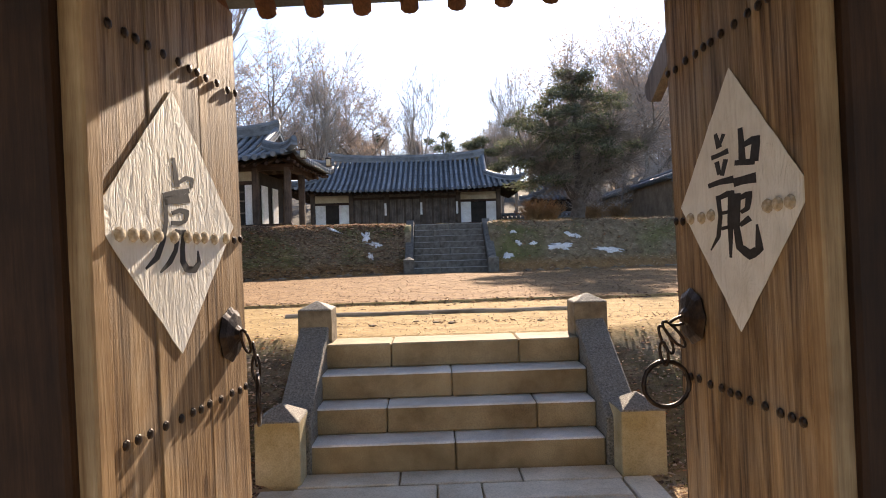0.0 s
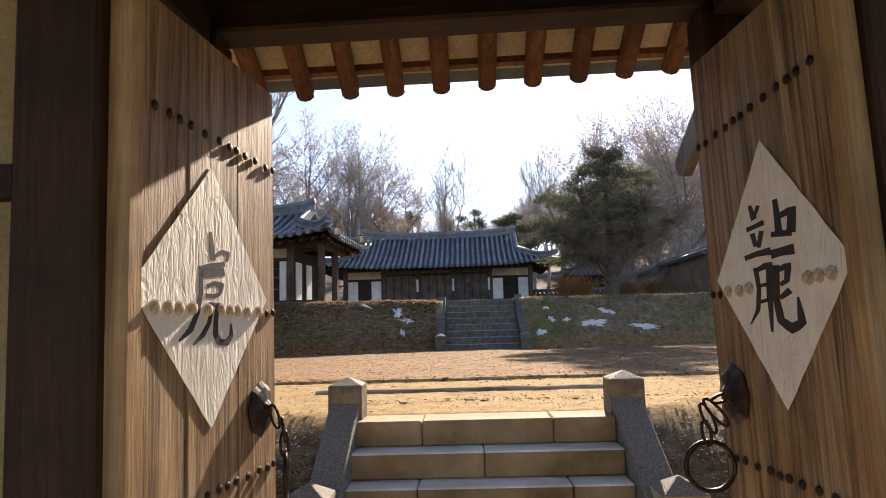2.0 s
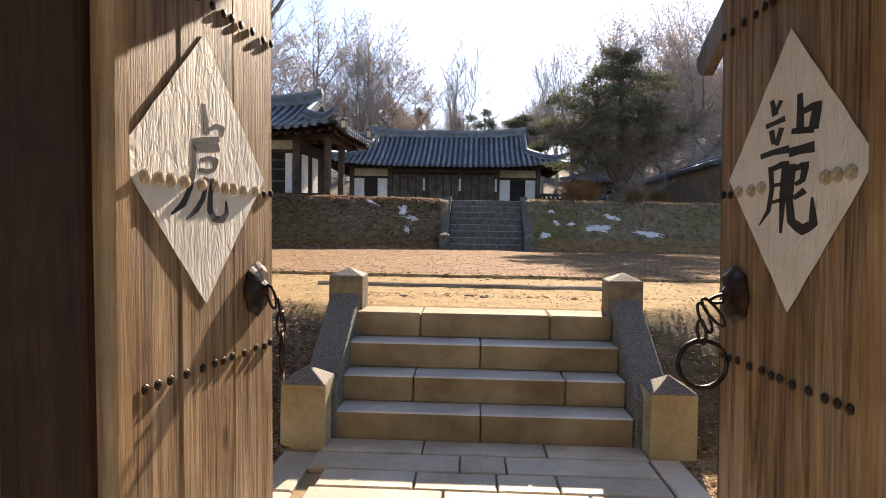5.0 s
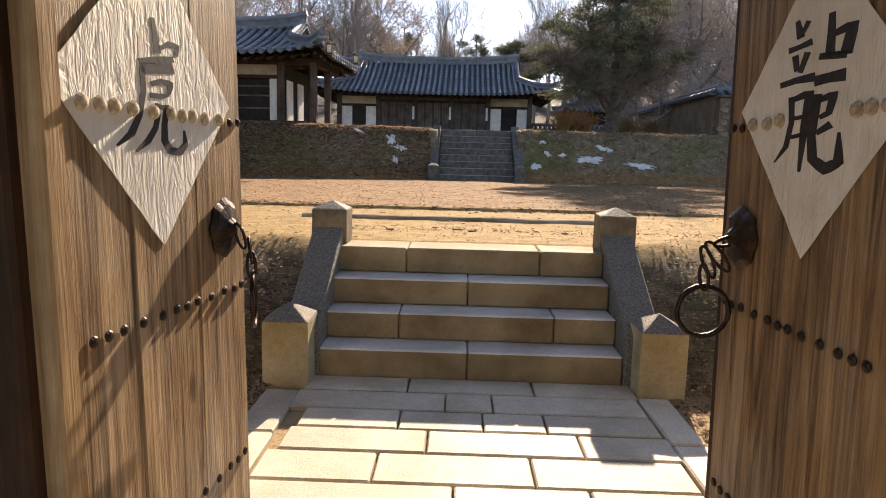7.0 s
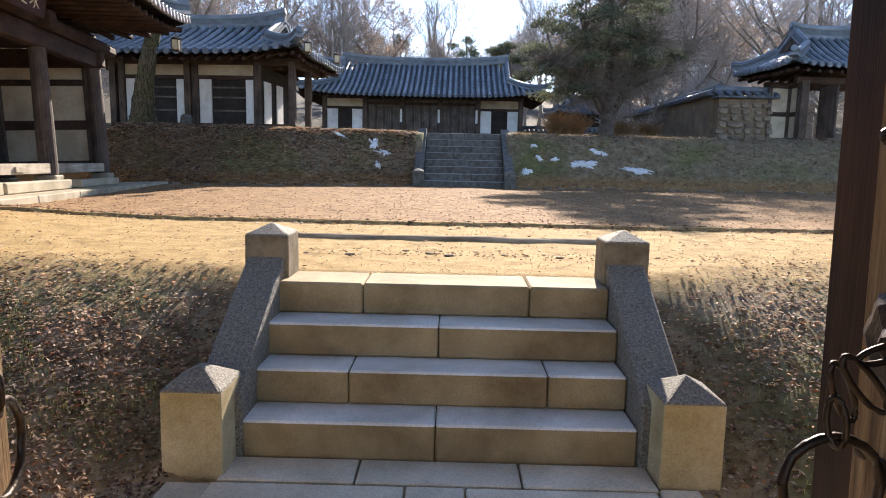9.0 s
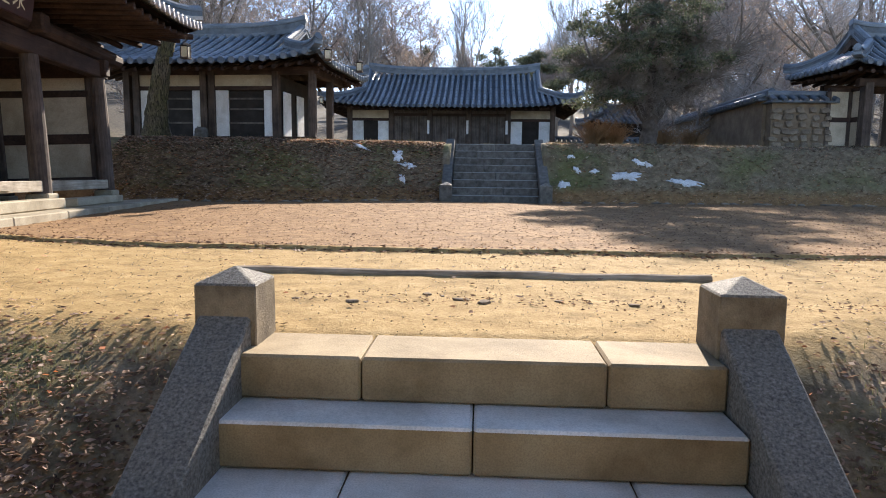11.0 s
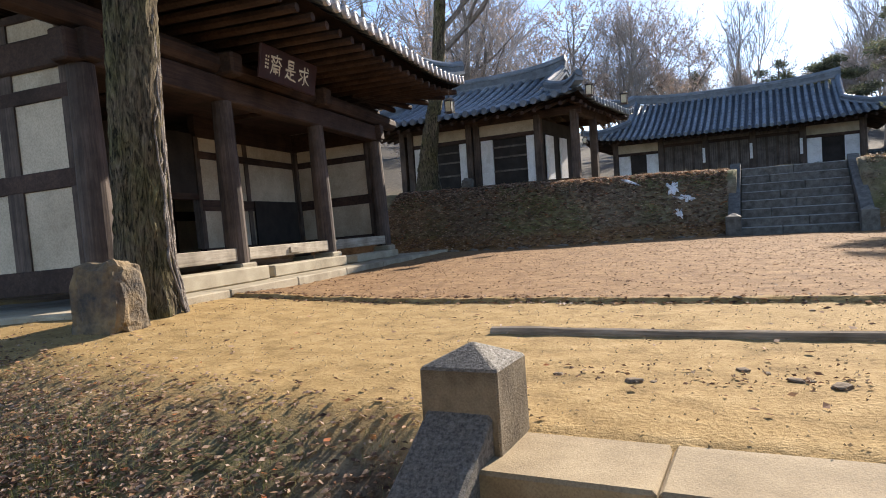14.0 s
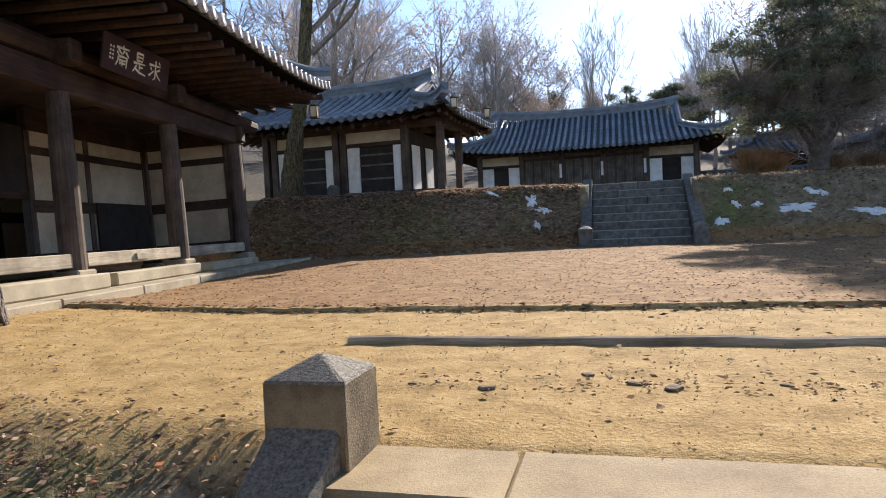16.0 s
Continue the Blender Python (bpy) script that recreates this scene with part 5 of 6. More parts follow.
for k, (x, z, w, h) in enumerate(((3.75, 1.5, 0.95, 0.4), (4.05, 1.85, 0.4, 0.3), (4.3, 1.8, 0.22, 0.25), (5.2, 1.38, 1.05, 0.3), (2.1, 1.28, 0.4, 0.4), (2.45, 1.65, 0.22, 0.3), (2.9, 1.62, 0.3, 0.16), (-2.15, 1.95, 0.42, 0.55), (-1.85, 1.7, 0.5, 0.3), (-1.98, 1.4, 0.2, 0.35), (-3.1, 2.2, 0.5, 0.25), (2.35, 2.0, 0.25, 0.3))):
    snow_patch(x, z, w * 0.78, h * 0.42, k * 3.7 + 1)


# ---- trees ----
def limb(bm, rng, p, d, length, r, depth, spread, up, sides, twig_bm, leaf_bm=None, kids=(3, 4), droop=0.0):
    n = 4
    pts, rad = [p], [r]
    for k in range(n):
        d = (d + Vector((rng.uniform(-1, 1), rng.uniform(-1, 1), rng.uniform(-0.6, 1))) * 0.16 + Vector((0, 0, up if depth < 4 else 0.3))).normalized()
        p = p + d * length / n
        pts.append(p)
        rad.append(max(0.013, r * (1 - 0.5 * (k + 1) / n)))
    target = bm if depth > 1 else twig_bm
    tube(target, pts, rad, sides if depth > 1 else 3, False)
    if depth <= 0:
        for _ in range(9):
            q = pts[0].lerp(pts[-1], rng.uniform(0.1, 1))
            e = (d + Vector((rng.uniform(-1, 1), rng.uniform(-1, 1), rng.uniform(-0.7, 1)))).normalized() * length * rng.uniform(0.5, 1.0)
            s = Vector((rng.uniform(-1, 1), rng.uniform(-1, 1), rng.uniform(-1, 1))).normalized() * 0.0075
            twig_bm.faces.new((twig_bm.verts.new(q - s), twig_bm.verts.new(q + s), twig_bm.verts.new(q + e)))
        if leaf_bm is not None:
            for q in pts[1:]:
                for _ in range(3):
                    c = q + Vector((rng.uniform(-1, 1), rng.uniform(-1, 1), rng.uniform(-1, 1))) * 0.4
                    a, e = Vector((rng.uniform(-1, 1), rng.uniform(-1, 1), rng.uniform(-1, 1))) * 0.07, Vector((rng.uniform(-1, 1), rng.uniform(-1, 1), rng.uniform(-1, 1))) * 0.07
                    vs = [leaf_bm.verts.new(c + a), leaf_bm.verts.new(c + e), leaf_bm.verts.new(c - a)]
                    leaf_bm.faces.new(vs)
        return
    for _ in range(rng.randint(*kids)):
        t = rng.uniform(0.3, 1.0)
        i = min(n - 1, int(t * n))
        q = pts[i].lerp(pts[i + 1], t * n - i)
        side = Vector((rng.uniform(-1, 1), rng.uniform(-1, 1), rng.uniform(-0.3, 0.6))).normalized()
        nd = (d * (1 - spread) + side * spread + Vector((0, 0, up - droop))).normalized()
        limb(bm, rng, q, nd, length * rng.uniform(0.55, 0.75), rad[i] * 0.66, depth - 1, spread, up, max(3, sides - 1), twig_bm, leaf_bm, kids, droop)
    limb(bm, rng, pts[-1], d, length * 0.66, rad[-1], depth - 1, spread, up, max(3, sides - 1), twig_bm, leaf_bm, kids, droop)


def bare_tree(seed, height, spread, up, label, bark, twig, trunk_len=0.28, r=0.16, depth=4, kids=(3, 4), dry=False):
    rng = random.Random(seed)
    tr = thing("bare_tree", label, "tree", pose(0, 0, -80), group="bare winter trees")
    tb, wb = bmesh.new(), bmesh.new()
    lb = bmesh.new() if dry else None
    limb(tb, rng, Vector((0, 0, -0.3)), Vector((0, 0, 1)), height * trunk_len, r, depth, spread, up, 7, wb, lb, kids)
    part("trunk", tb, bark, tr)
    part("crown", wb, twig, tr)
    if dry:
        part("dry_foliage", lb, "dry_leaf", tr, "withered brown leaves")
    return tr


KINDS = (
    bare_tree(11, 13, 0.64, 0.05, "leafless grey broadleaf tree on the slope", "bark", "twig", 0.34, 0.17, 4, (3, 4)),
    bare_tree(12, 13, 0.66, 0.04, "broadleaf tree holding some withered brown leaves", "bark", "twig", 0.32, 0.19, 4, (3, 5), True),
    bare_tree(13, 15, 0.5, 0.1, "tall slender leafless tree with pale upright branches", "pale_twig", "pale_twig", 0.38, 0.17, 4, (2, 4)),
    bare_tree(14, 12, 0.72, 0.02, "spreading leafless tree with dense fine twigs", "bark", "twig", 0.32, 0.17, 4, (3, 5)),
    bare_tree(15, 12, 0.68, 0.04, "broadleaf tree with a dense crown of withered leaves", "bark", "twig", 0.31, 0.22, 4, (4, 5), True),
)


def plant(kind, x, y, scale, turn):
    ob = copy_thing(KINDS[kind], pose(x, y, ground_z(x, y) - 0.1, 0, 0, turn))
    ob.scale = (scale, scale, scale)
    return ob


plant(2, -1.2, 52, 0.98, 30)
plant(2, 5.8, 50, 0.9, 120)
plant(2, 7.3, 53, 0.98, 200)
plant(2, 8.9, 50, 0.85, 70)
plant(4, 13.0, 42, 1.35, 10)
plant(4, 18.5, 44, 1.25, 80)
plant(4, 10.8, 39, 1.5, 140)
plant(1, -9.8, 51, 1.5, 190)
plant(1, -6.9, 55, 1.35, 20)
plant(3, 6.9, 22.4, 0.36, 200)
plant(3, 9.6, 23.5, 0.42, 20)
plant(0, 7.8, 27.0, 0.5, 120)
plant(0, 22, 38, 1.6, 20)
plant(1, 11.5, 30, 1.1, 40)
plant(3, 14, 33, 0.95, 95)
plant(3, 8.4, 24.5, 0.52, 10)
plant(0, 15.5, 27, 1.2, 150)
plant(1, -13, 46, 1.55, 210)
plant(1, -17.5, 49, 1.6, 15)
plant(3, -22, 42, 1.6, 45)
plant(0, -9.5, 50, 1.3, 77)
plant(0, -20, 47, 1.6, 140)
plant(2, -8.6, 47, 0.95, 230)
plant(0, -5.5, 58, 1.1, 110)
plant(3, -14.5, 30, 1.4, 12)
plant(0, -12.2, 27, 1.5, 60)
plant(1, -18, 33, 1.4, 150)
plant(0, -20, 26, 1.4, 250)
plant(3, -13.5, 20.5, 1.25, 300)
plant(0, -16, 15, 1.3, 33)
rng = random.Random(5)
for k in range(58):
    y = rng.uniform(56, 125)
    x = rng.uniform(-0.85, 0.85) * (y + 6)
    plant(rng.choice((0, 1, 2, 3, 3, 4)), x, y, rng.uniform(0.85, 1.25), rng.uniform(0, 360))
for k in range(26):
    y = rng.uniform(20, 55)
    x = rng.choice((-1, 1)) * rng.uniform(19, 45)
    plant(rng.choice((0, 1, 3, 4)), x, y, rng.uniform(0.8, 1.15), rng.uniform(0, 360))
for k in KINDS:
    for o in (*k.children_recursive, k):
        bpy.data.objects.remove(o)


def needle_tuft(bm, rng, c, size, n=9):
    for _ in range(n):
        d = Vector((rng.gauss(0, 1), rng.gauss(0, 1), rng.gauss(0.35, 0.8))).normalized()
        s = d.cross(Vector((rng.uniform(-1, 1), rng.uniform(-1, 1), rng.uniform(-1, 1)))).normalized() * size * 0.13
        o = c + Vector((rng.gauss(0, 1), rng.gauss(0, 1), rng.gauss(0, 0.5))) * size * 0.6
        bm.faces.new((bm.verts.new(o - s), bm.verts.new(o + s), bm.verts.new(o + d * size)))


def pine_tree(name, label, x, y, stems, clumps, tuft, per, seed, dry=0):
    rng = random.Random(seed)
    tr = thing(name, label, "tree", pose(x, y, ground_z(x, y) - 0.05))
    for pts, r0, r1 in stems:
        n = len(pts)
        dense, rad = [], []
        for k in range(n - 1):
            for s in range(4):
                p = Vector(pts[k]).lerp(Vector(pts[k + 1]), s / 4)
                dense.append(p + Vector((rng.uniform(-1, 1), rng.uniform(-1, 1), 0)) * 0.03)
                rad.append(r0 + (r1 - r0) * (k + s / 4) / (n - 1))
        dense.append(Vector(pts[-1]))
        rad.append(r1)
        part("limb", tube(bmesh.new(), dense, rad, 9), "pine_bark", tr, smooth=True)
    bm, tw = bmesh.new(), bmesh.new()
    for cx, cy, cz, rx, rz in clumps:
        c = Vector((cx, cy, cz))
        near = min((Vector(p) for pts, _, _ in stems for p in pts), key=lambda p: (p - c).length)
        tube(tw, (near, near.lerp(c, 0.5) + Vector((0, 0, -0.05)), c), (0.05, 0.035, 0.015), 5, False)
        for _ in range(per):
            d = Vector((rng.gauss(0, 0.5), rng.gauss(0, 0.5), rng.gauss(0, 0.45)))
            if d.length > 1:
                d.normalize()
            needle_tuft(bm, rng, c + Vector((d.x * rx, d.y * rx, d.z * rz)), tuft)
        for _ in range(14):
            d = Vector((rng.uniform(-1, 1) * rx, rng.uniform(-1, 1) * rx, rng.uniform(-1, 1) * rz))
            tube(tw, (c, c + d * 0.5, c + d), (0.015, 0.01, 0.005), 3, False)
    for _ in range(dry):
        pts, _, _ = stems[rng.randrange(1, len(stems))]
        p = Vector(pts[rng.randrange(1, len(pts))])
        d = Vector((rng.uniform(-1, 1), rng.uniform(-1, 1), rng.uniform(-0.4, 0.7))).normalized()
        q = p + d * rng.uniform(0.4, 1.1)
        tube(tw, (p, p.lerp(q, 0.5) + Vector((0, 0, 0.06)), q), (0.02, 0.012, 0.005), 3, False)
        for _ in range(7):
            s = p.lerp(q, rng.uniform(0.3, 1))
            e = s + (d + Vector((rng.uniform(-1, 1), rng.uniform(-1, 1), rng.uniform(-1, 1)))) * rng.uniform(0.15, 0.35)
            tube(tw, (s, e), (0.007, 0.003), 3, False)
    part("needles", bm, "needles", tr)
    part("twig_crown", tw, "bark", tr)
    return tr


rng = random.Random(21)
clumps = []
for z, reach, count, lean in ((1.55, 1.6, 10, -0.75), (2.15, 2.0, 12, -0.5), (2.75, 2.0, 12, -0.25), (3.35, 1.95, 12, -0.2), (3.95, 1.5, 8, -0.1), (4.45, 0.95, 6, 0.1), (4.95, 0.5, 4, 0.15)):
    for k in range(count):
        a = 2 * math.pi * (k + rng.uniform(-0.4, 0.4)) / count
        q = reach * rng.uniform(0.35, 1.0)
        if z < 2.1 and math.cos(a) > 0.25:
            continue
        clumps.append((1.18 * q * math.cos(a) + lean, q * math.sin(a), z + rng.uniform(-0.22, 0.22), rng.uniform(0.4, 0.68), rng.uniform(0.13, 0.24)))
STEMS = (
    (((0, 0, 0), (0.02, 0, 0.6), (-0.06, 0, 0.95)), 0.27, 0.2),
    (((-0.05, 0, 0.75), (-0.4, 0.1, 1.35), (-0.55, 0.1, 2.2), (-0.8, 0.2, 3.2)), 0.15, 0.05),
    (((0.0, 0, 0.75), (0.05, -0.1, 1.6), (-0.05, 0, 2.7), (0.05, 0.1, 3.9), (0.0, 0, 5.0)), 0.17, 0.04),
    (((0.06, 0, 0.7), (0.45, 0.05, 1.3), (1.0, 0.15, 1.75), (1.7, 0.1, 2.1), (2.3, 0.2, 2.75)), 0.15, 0.03),
    (((0.45, 0.05, 1.3), (0.7, -0.2, 2.1), (1.1, -0.3, 3.0)), 0.1, 0.03),
    (((-0.4, 0.1, 1.35), (-1.0, -0.2, 1.8), (-1.7, -0.2, 2.3)), 0.1, 0.03),
)
pine_tree("pine_tree", "dark green pine with a forked trunk on the terrace", 4.92, 17.9, STEMS, clumps, 0.14, 36, 4, 950)
pine_tree("far_pine", "flat-topped dark pine behind the hall", 4.0, 47, (((((0, 0, 0), (0.3, 0, 3.5), (0, 0, 6.3))), 0.22, 0.08),),
          [(random.Random(k).uniform(-1.9, 1.9), random.Random(k + 50).uniform(-1, 1), 4.2 + 0.24 * k, 0.9 - 0.03 * k, 0.25) for k in range(10)], 0.24, 60, 9)
for k, (x, y, s) in enumerate(((-6, 72, 1), (-11, 80, 2), (1.5, 78, 3), (13, 70, 4))):
    pine_tree("far_pine", "dark evergreen on the far slope", x, y, (((((0, 0, 0), (0.1, 0, 4), (0, 0, 7.5))), 0.2, 0.06),),
              [(random.Random(k * 9 + j).uniform(-2.2, 2.2), random.Random(k * 7 + j).uniform(-2, 2), 2.5 + 0.42 * j, 1.2 - 0.06 * j, 0.5) for j in range(12)], 0.34, 40, 30 + k)


def old_trunk(name, label, x, y, pts, radii, vines, seed, sides=64):
    rng = random.Random(seed)
    tr = thing(name, label, "tree", pose(x, y, ground_z(x, y) - 0.06))
    bm = bmesh.new()
    pts = [Vector(p) for p in pts]
    n = 220
    rings = []
    total = len(pts) - 1
    for i in range(n + 1):
        t = i / n * total
        k = min(total - 1, int(t))
        c = pts[k].lerp(pts[k + 1], t - k)
        r = radii[k] * (1 - (t - k)) + radii[k + 1] * (t - k)
        ring = []
        for s in range(sides):
            a = 2 * math.pi * s / sides
            q = Vector((math.cos(a), math.sin(a), 0))
            ridge = noise.ridged_multi_fractal((math.cos(a) * 6.5, math.sin(a) * 6.5, c.z * 2.4 + seed), 0.9, 2.2, 3, 0.9, 2.0)
            flare = 1 + 0.36 * max(0, 1 - c.z / 0.5) * (0.6 + 0.4 * math.sin(a * 5 + seed))
            ring.append(bm.verts.new(c + q * r * flare * (0.85 + 0.15 * ridge)))
        rings.append(ring)
    for r0, r1 in zip(rings, rings[1:]):
        for s in range(sides):
            bm.faces.new((r0[s], r0[(s + 1) % sides], r1[(s + 1) % sides], r1[s]))
    part("trunk", bm, "mossy_bark", tr, smooth=True)
    for v in range(vines):
        a0 = rng.uniform(0.2, 1.15)
        vp, vr = [], []
        for i in range(90):
            z = i / 89 * (pts[-1].z * 0.75)
            t = min(total - 0.001, z / pts[-1].z * total)
            k = int(t)
            c = pts[k].lerp(pts[k + 1], t - k)
            r = radii[k] * (1 - (t - k)) + radii[k + 1] * (t - k)
            a = a0 + 0.2 * math.sin(z * 2.1 + v * 1.3) + 0.12 * math.sin(z * 7 + v * 2) + 0.05 * math.sin(z * 17 + v)
            rr = r * (1 + 0.3 * max(0, 1 - z / 0.5)) + 0.004
            vp.append((c.x + rr * math.cos(a), c.y + rr * math.sin(a), z))
            vr.append(0.014 * (1 - 0.5 * i / 89) * rng.uniform(0.55, 1.5))
        part("vine", tube(bmesh.new(), vp, vr, 6), "bark", tr, "dry climbing vine", smooth=True)
    return tr


oak = old_trunk("old_tree", "thick mossy tree trunk wrapped in dry vines beside the hall", -5.33, 3.1, ((0, 0, 0), (0.03, 0, 1.2), (0.07, 0.02, 2.6), (0.12, 0.05, 4.2), (0.15, 0.1, 6.5), (0.3, 0.2, 9)), (0.27, 0.235, 0.225, 0.23, 0.22, 0.19), 11, 2)
tw, big = bmesh.new(), bmesh.new()
rng = random.Random(8)
for k in range(7):
    a = k * 0.9
    limb(big, rng, Vector((0.05, 0.15, 5.2 + 0.5 * k)), Vector((math.cos(a), math.sin(a), 0.7)).normalized(), 3.4, 0.15, 3, 0.55, 0.08, 6, tw, None, (3, 4))
part("branch_crown", big, "bark", oak)
part("crown", tw, "twig", oak)
st = bmesh.new()
tube(st, ((0.14, -0.14, 2.9), (0.25, -0.18, 3.05), (0.2, -0.16, 3.2), (0.14, -0.12, 3.5)), (0.07, 0.06, 0.05, 0.04), 7)
tube(st, ((0.22, -0.18, 3.02), (0.4, -0.22, 2.98), (0.55, -0.22, 3.1)), (0.008, 0.005, 0.002), 4)
part("stub", st, "twig", oak, smooth=True)
leaner = old_trunk("leaning_tree", "dark leaning tree trunk on the terrace behind the hall", -9.05, 16.0, ((0, 0, 0), (0.05, 0, 0.8), (0.2, 0, 1.7), (0.5, 0.1, 3.2), (0.7, 0.2, 5.5), (0.9, 0.3, 8)), (0.36, 0.3, 0.24, 0.2, 0.17, 0.1), 2, 6, 32)
tw, big = bmesh.new(), bmesh.new()
for k in range(6):
    a = k * 1.1
    limb(big, rng, Vector((0.75, 0.25, 4.2 + 0.6 * k)), Vector((math.cos(a), math.sin(a), 0.8)).normalized(), 3.0, 0.09, 3, 0.55, 0.1, 5, tw, None, (3, 4))
part("branch_crown", big, "bark", leaner)
part("crown", tw, "twig", leaner)


# ---- rubble wall with a tiled cap ----
def rubble_wall(p, q, z0, z1, name, label, cap=True, seed=1):
    p, q = Vector((*p, 0)), Vector((*q, 0))
    d = q - p
    ln = d.length
    w = thing(name, label, "wall", Matrix.Translation(p) @ Matrix.Rotation(math.atan2(d.y, d.x), 4, "Z"), kind="structure")
    part("core", boxed(0, ln, -0.2, 0.2, z0, z1), "mud", w)
    rng = random.Random(seed)
    shapes = [finish("stone", stone_mesh(0.34, 0.16, 0.2, seed * 5 + k, "rubble", 1, 0.25), "rubble") for k in range(5)]
    count = 0
    for side in (-1, 1):
        z = z0
        while z < z1 - 0.12:
            x = rng.uniform(0.05, 0.2)
            while x < ln and count < 260:
                piece("stone", rng.choice(shapes), w, Matrix.Translation((x, side * 0.2, z)) @ pose(0, 0, 0, rng.uniform(-8, 8), rng.uniform(-14, 14), rng.uniform(-8, 8)) @ Matrix.Diagonal((rng.uniform(0.6, 1.1), 1, rng.uniform(0.7, 1.2), 1)))
                x += rng.uniform(0.26, 0.42)
                count += 1
            z += 0.21
    if cap:
        part("cap_bed", boxed(-0.1, ln + 0.1, -0.38, 0.38, z1 + 0.002, z1 + 0.07, bevel=0.02), "tile_bed", w)
        n = int(ln / 0.26)
        for k in range(n + 1):
            x = k * ln / max(1, n)
            for s in (-1, 1):
                part("cap_tile", tube(bmesh.new(), ((x, 0, z1 + 0.24), (x, s * 0.42, z1 + 0.08)), (0.075, 0.07), 7), "tile_bed", w)
        part("cap_ridge", tube(bmesh.new(), ((-0.1, 0, z1 + 0.3), (ln + 0.1, 0, z1 + 0.3)), (0.1, 0.1), 8), "tile_bed", w)
    return w


rubble_wall((8.75, 18.9), (10.55, 18.9), 2.2, 3.75, "wall_east", "rubble stone wall with a tiled cap beside the side gate", True, 3)
rubble_wall((8.85, 19.1), (9.3, 31), 2.2, 3.85, "wall_far_east", "long earthen rubble wall with a tiled cap", True, 5)
rubble_wall((-13.6, 2.5), (-13.2, 18), 0.8, 2.1, "wall_west", "low rubble wall with a tiled cap behind the hall", True, 7)
# small far roof and low wall beyond the pine
far_h = thing("far_pavilion", "small tiled pavilion far behind the trees", "building", pose(9.3, 42, 0, 0, 0, 5))
part("wall", boxed(-1.6, 1.6, 0, 2.2, 2.2, 4.55), "shade_dark", far_h)
for x in (-1.6, 0, 1.6):
    column(far_h, x, -0.05, 2.3, 4.6, 0.12, square=True)
build_roof(Roof(0, 1.1, 2.5, 2.0, 4.7, 1.0, 1.1, 0.2), far_h, 0.36, 0.1, False, False, False, 5)
rubble_wall((3.9, 36), (9.3, 36), 2.2, 3.2, "wall_back", "low dark rubble wall behind the lecture hall", True, 9)


# ---- lanterns ----
for x, y, z in ((-6.35, 12.1, 4.12), (-4.02, 15.35, 4.62), (-3.55, 17.3, 4.6), (-7.9, 30.6, 5.0)):
    lantern(x, y, z)


# ---- shrubs ----
def shrub(x, y, s, seed):
    rng = random.Random(seed)
    sh = thing("dry_shrub", "rusty orange leafless shrub on the terrace", "shrub", pose(x, y, ground_z(x, y) - 0.03), group="rusty shrubs")
    bm = bmesh.new()
    for _ in range(150):
        a, t = rng.uniform(0, 6.28), rng.uniform(0.1, 1.0)
        e = Vector((math.cos(a) * t * 0.8, math.sin(a) * t * 0.8, rng.uniform(0.5, 1.1))) * s
        m_ = e * 0.5 + Vector((0, 0, 0.12 * s))
        tube(bm, ((math.cos(a) * 0.1, math.sin(a) * 0.1, 0), m_, e), (0.012, 0.008, 0.004), 3, False)
        for _ in range(4):
            b0 = m_.lerp(e, rng.random())
            tube(bm, (b0, b0 + Vector((rng.uniform(-1, 1), rng.uniform(-1, 1), rng.uniform(0, 1))) * 0.18 * s), (0.006, 0.003), 3, False)
    part("bush", bm, "shrub", sh)


for k, (x, y, s) in enumerate(((3.5, 19.2, 0.8), (3.9, 19.9, 0.9), (4.4, 20.3, 0.85), (6.4, 21.6, 0.7), (7.6, 22.4, 0.8), (7.0, 24, 0.9))):
    shrub(x, y, s, k)

# ---- fallen leaves, grass and grit ----


def scatter(name, label, category, mat, count, region, size, seed, tall=False, flat=0.35):
    rng = random.Random(seed)
    vs, fs = [], []
    made = 0
    while made < count:
        x, y = region(rng)
        if abs(x) < 1.33 and y < 1.2 or (-0.95 < x < 1.72 and 14 < y < 16.5):
            continue
        z = ground_z(x, y)
        s = size * rng.uniform(0.55, 1.35)
        a = rng.uniform(0, 6.283)
        dx, dy = math.cos(a) * s, math.sin(a) * s
        n = len(vs)
        if tall:
            h = s * rng.uniform(1.2, 3.0)
            vs += [(x - dy * 0.06, y + dx * 0.06, z), (x + dy * 0.06, y - dx * 0.06, z), (x + dx * 0.5, y + dy * 0.5, z + h)]
            fs.append((n, n + 1, n + 2))
        else:
            e1, e2 = rng.uniform(0, flat) * s, rng.uniform(0, flat) * s
            w = rng.uniform(0.2, 0.5)
            vs += [(x - dx, y - dy, z + 0.004 + e1), (x - dy * w, y + dx * w, z + 0.006), (x + dx, y + dy, z + 0.004 + e2), (x + dy * w, y - dx * w, z + 0.012 + e1 * 0.7)]
            fs += [(n, n + 1, n + 3), (n + 1, n + 2, n + 3)]
        made += 1
    me = bpy.data.meshes.new(name)
    me.from_pydata(vs, [], fs)
    me.materials.append(M[mat])
    return tagged(new(name, me), label, category, kind="stuff")


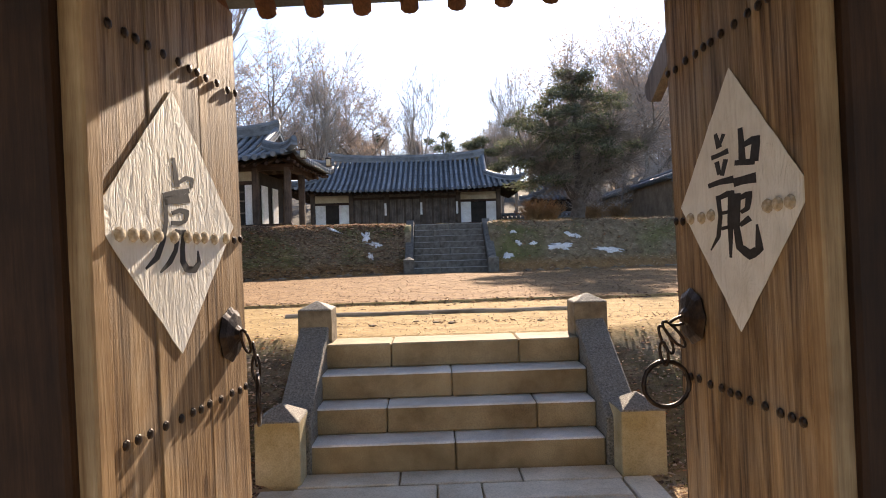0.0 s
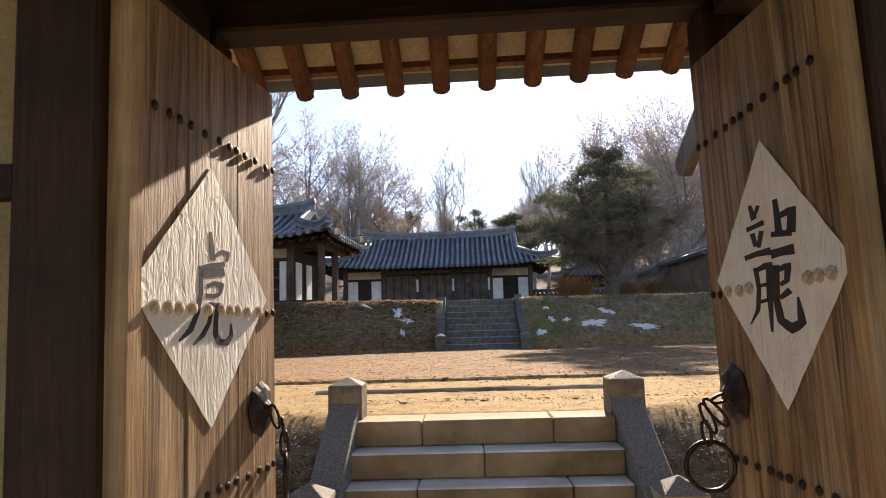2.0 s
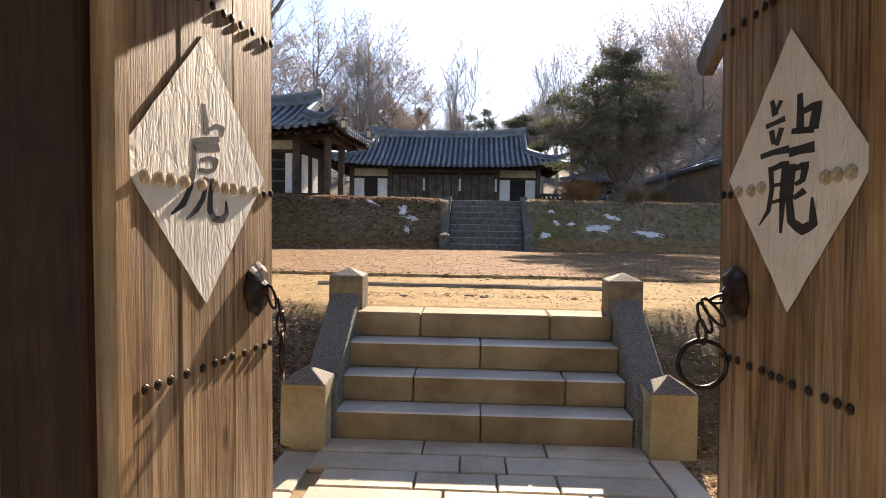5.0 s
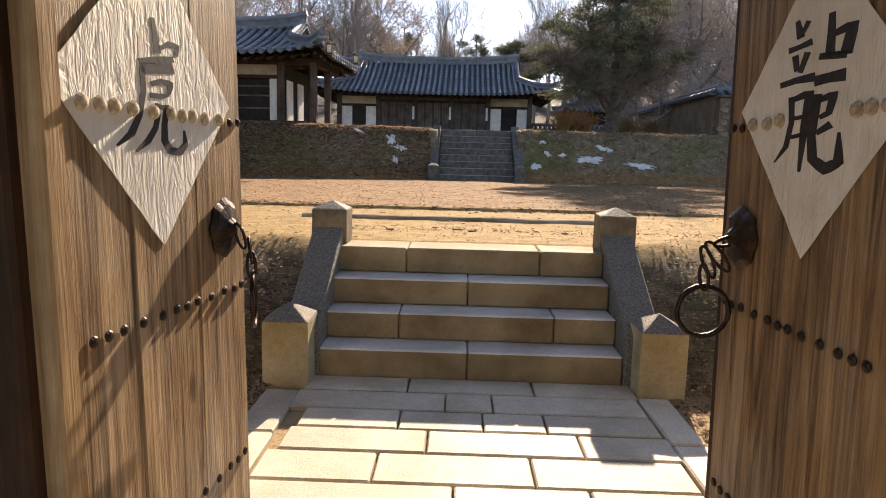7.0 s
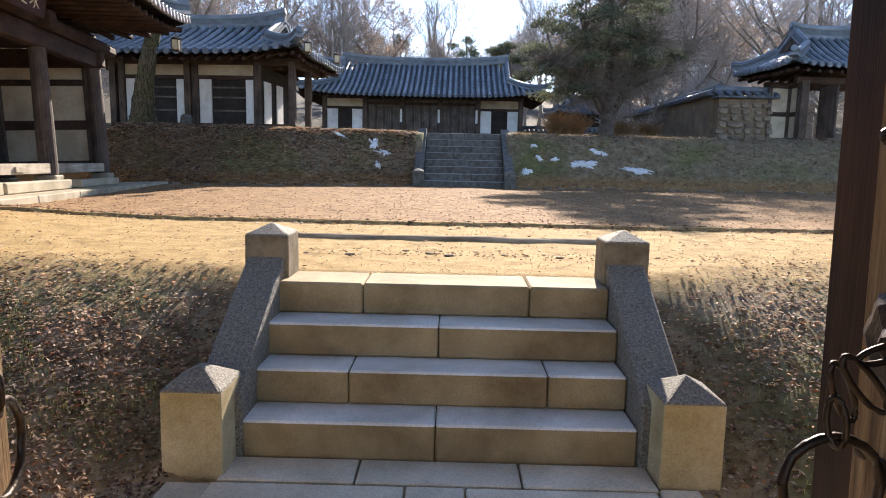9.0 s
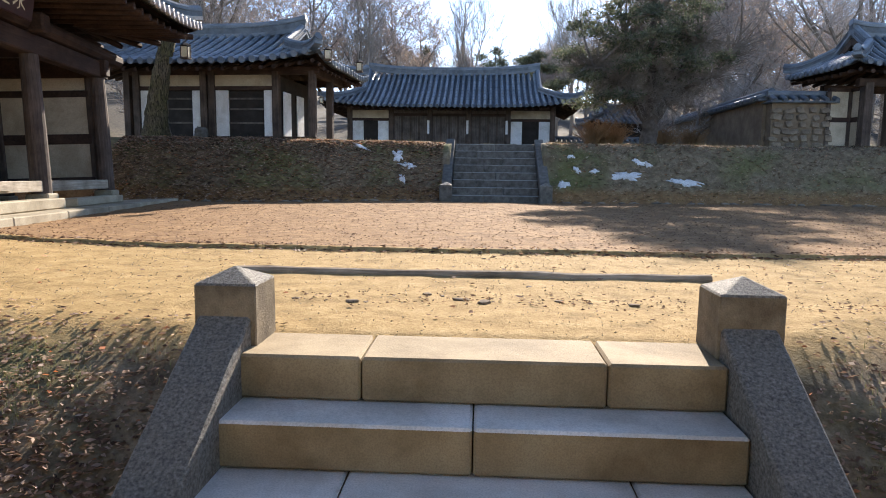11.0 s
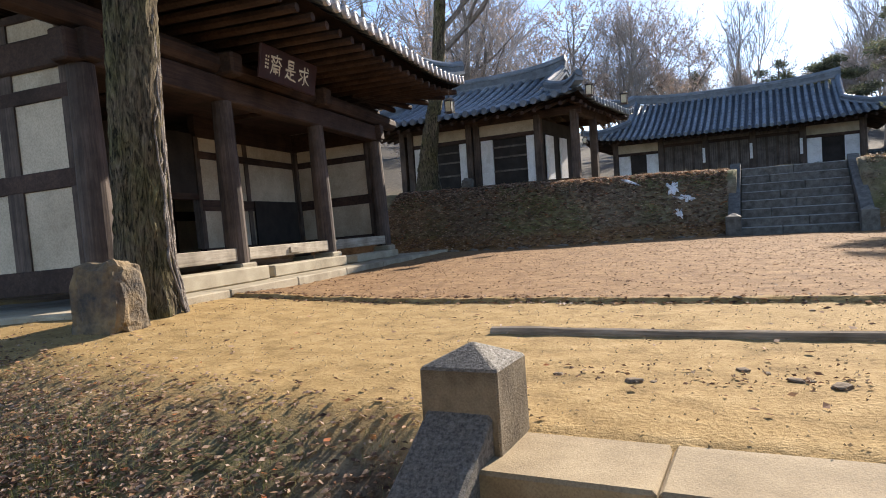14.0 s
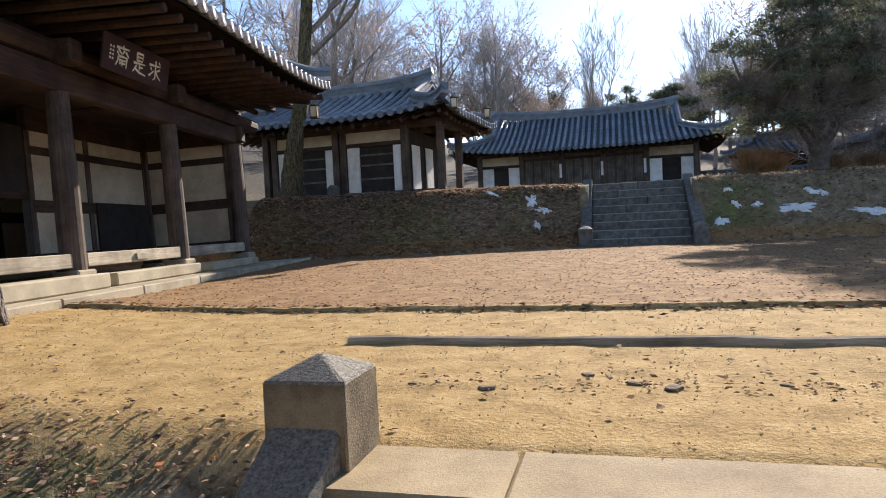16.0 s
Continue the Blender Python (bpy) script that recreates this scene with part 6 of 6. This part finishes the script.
def near_slope(rng):
    while True:
        x, y = rng.choice((-1, -1, 1)) * rng.uniform(1.35, 6.2), rng.uniform(-1.2, 3.2)
        if y < crest(x) + 0.5 - rng.random() ** 0.5 * 1.3 and abs(x) < 7:
            return x, y


def grassy_slope(rng):
    while True:
        x, y = near_slope(rng)
        if noise.noise((x * 1.5, y * 1.5, 7.1)) > 0.05 and y < crest(x):
            return x, y


def yard(rng):
    return rng.uniform(-7, 9), rng.uniform(1.2, 4.4)


def field(rng):
    return rng.uniform(-6, 12), rng.uniform(4.5, 14.2)


def bank_left(rng):
    x = rng.uniform(-9, -1)
    return x, bank_base(x) + rng.uniform(-0.1, 2.6)


def bank_right(rng):
    x = rng.uniform(1.75, 13)
    return x, bank_base(x) + rng.uniform(-0.1, 2.6)


scatter("fallen_leaves", "brown and red fallen leaves on the slope beside the steps", "leaves", "litter", 60000, near_slope, 0.019, 1, flat=0.4)
scatter("fallen_leaves", "dense brown leaf litter on the turf bank", "leaves", "litter", 26000, bank_left, 0.045, 2, flat=0.6)
scatter("fallen_leaves", "thin leaf litter on the turf bank", "leaves", "litter", 9000, bank_right, 0.04, 3, flat=0.6)
scatter("fallen_leaves", "scattered leaf crumbs over the brown field", "leaves", "crumb", 15000, field, 0.016, 4, flat=0.4)
scatter("fallen_leaves", "few stray leaves on the yellow sand", "leaves", "litter", 420, yard, 0.025, 5, flat=0.5)
scatter("fallen_leaves", "dark crumbs of leaves and earth in a line on the sand", "leaves", "crumb", 420, lambda r: (r.uniform(-1.2, 3.6), 2.05 + r.gauss(0, 0.12)), 0.015, 15, flat=0.4)
scatter("fallen_leaves", "leaves caught along the field edge", "leaves", "crumb", 1500, lambda r: (r.uniform(-6, 8), 4.42 + r.gauss(0, 0.07)), 0.026, 16, flat=0.6)
scatter("grit", "small stones and grit on the yellow sand", "grit", "pebble", 5000, yard, 0.008, 6, flat=0.8)
scatter("grass", "winter grass blades on the bank", "grass", "grass", 15000, bank_right, 0.035, 7, True)
scatter("grass", "short dry grass along the bank", "grass", "grass", 4000, bank_left, 0.035, 8, True)
scatter("grass", "sparse green and straw grass beside the steps", "grass", "fresh_grass", 36000, grassy_slope, 0.017, 9, True)
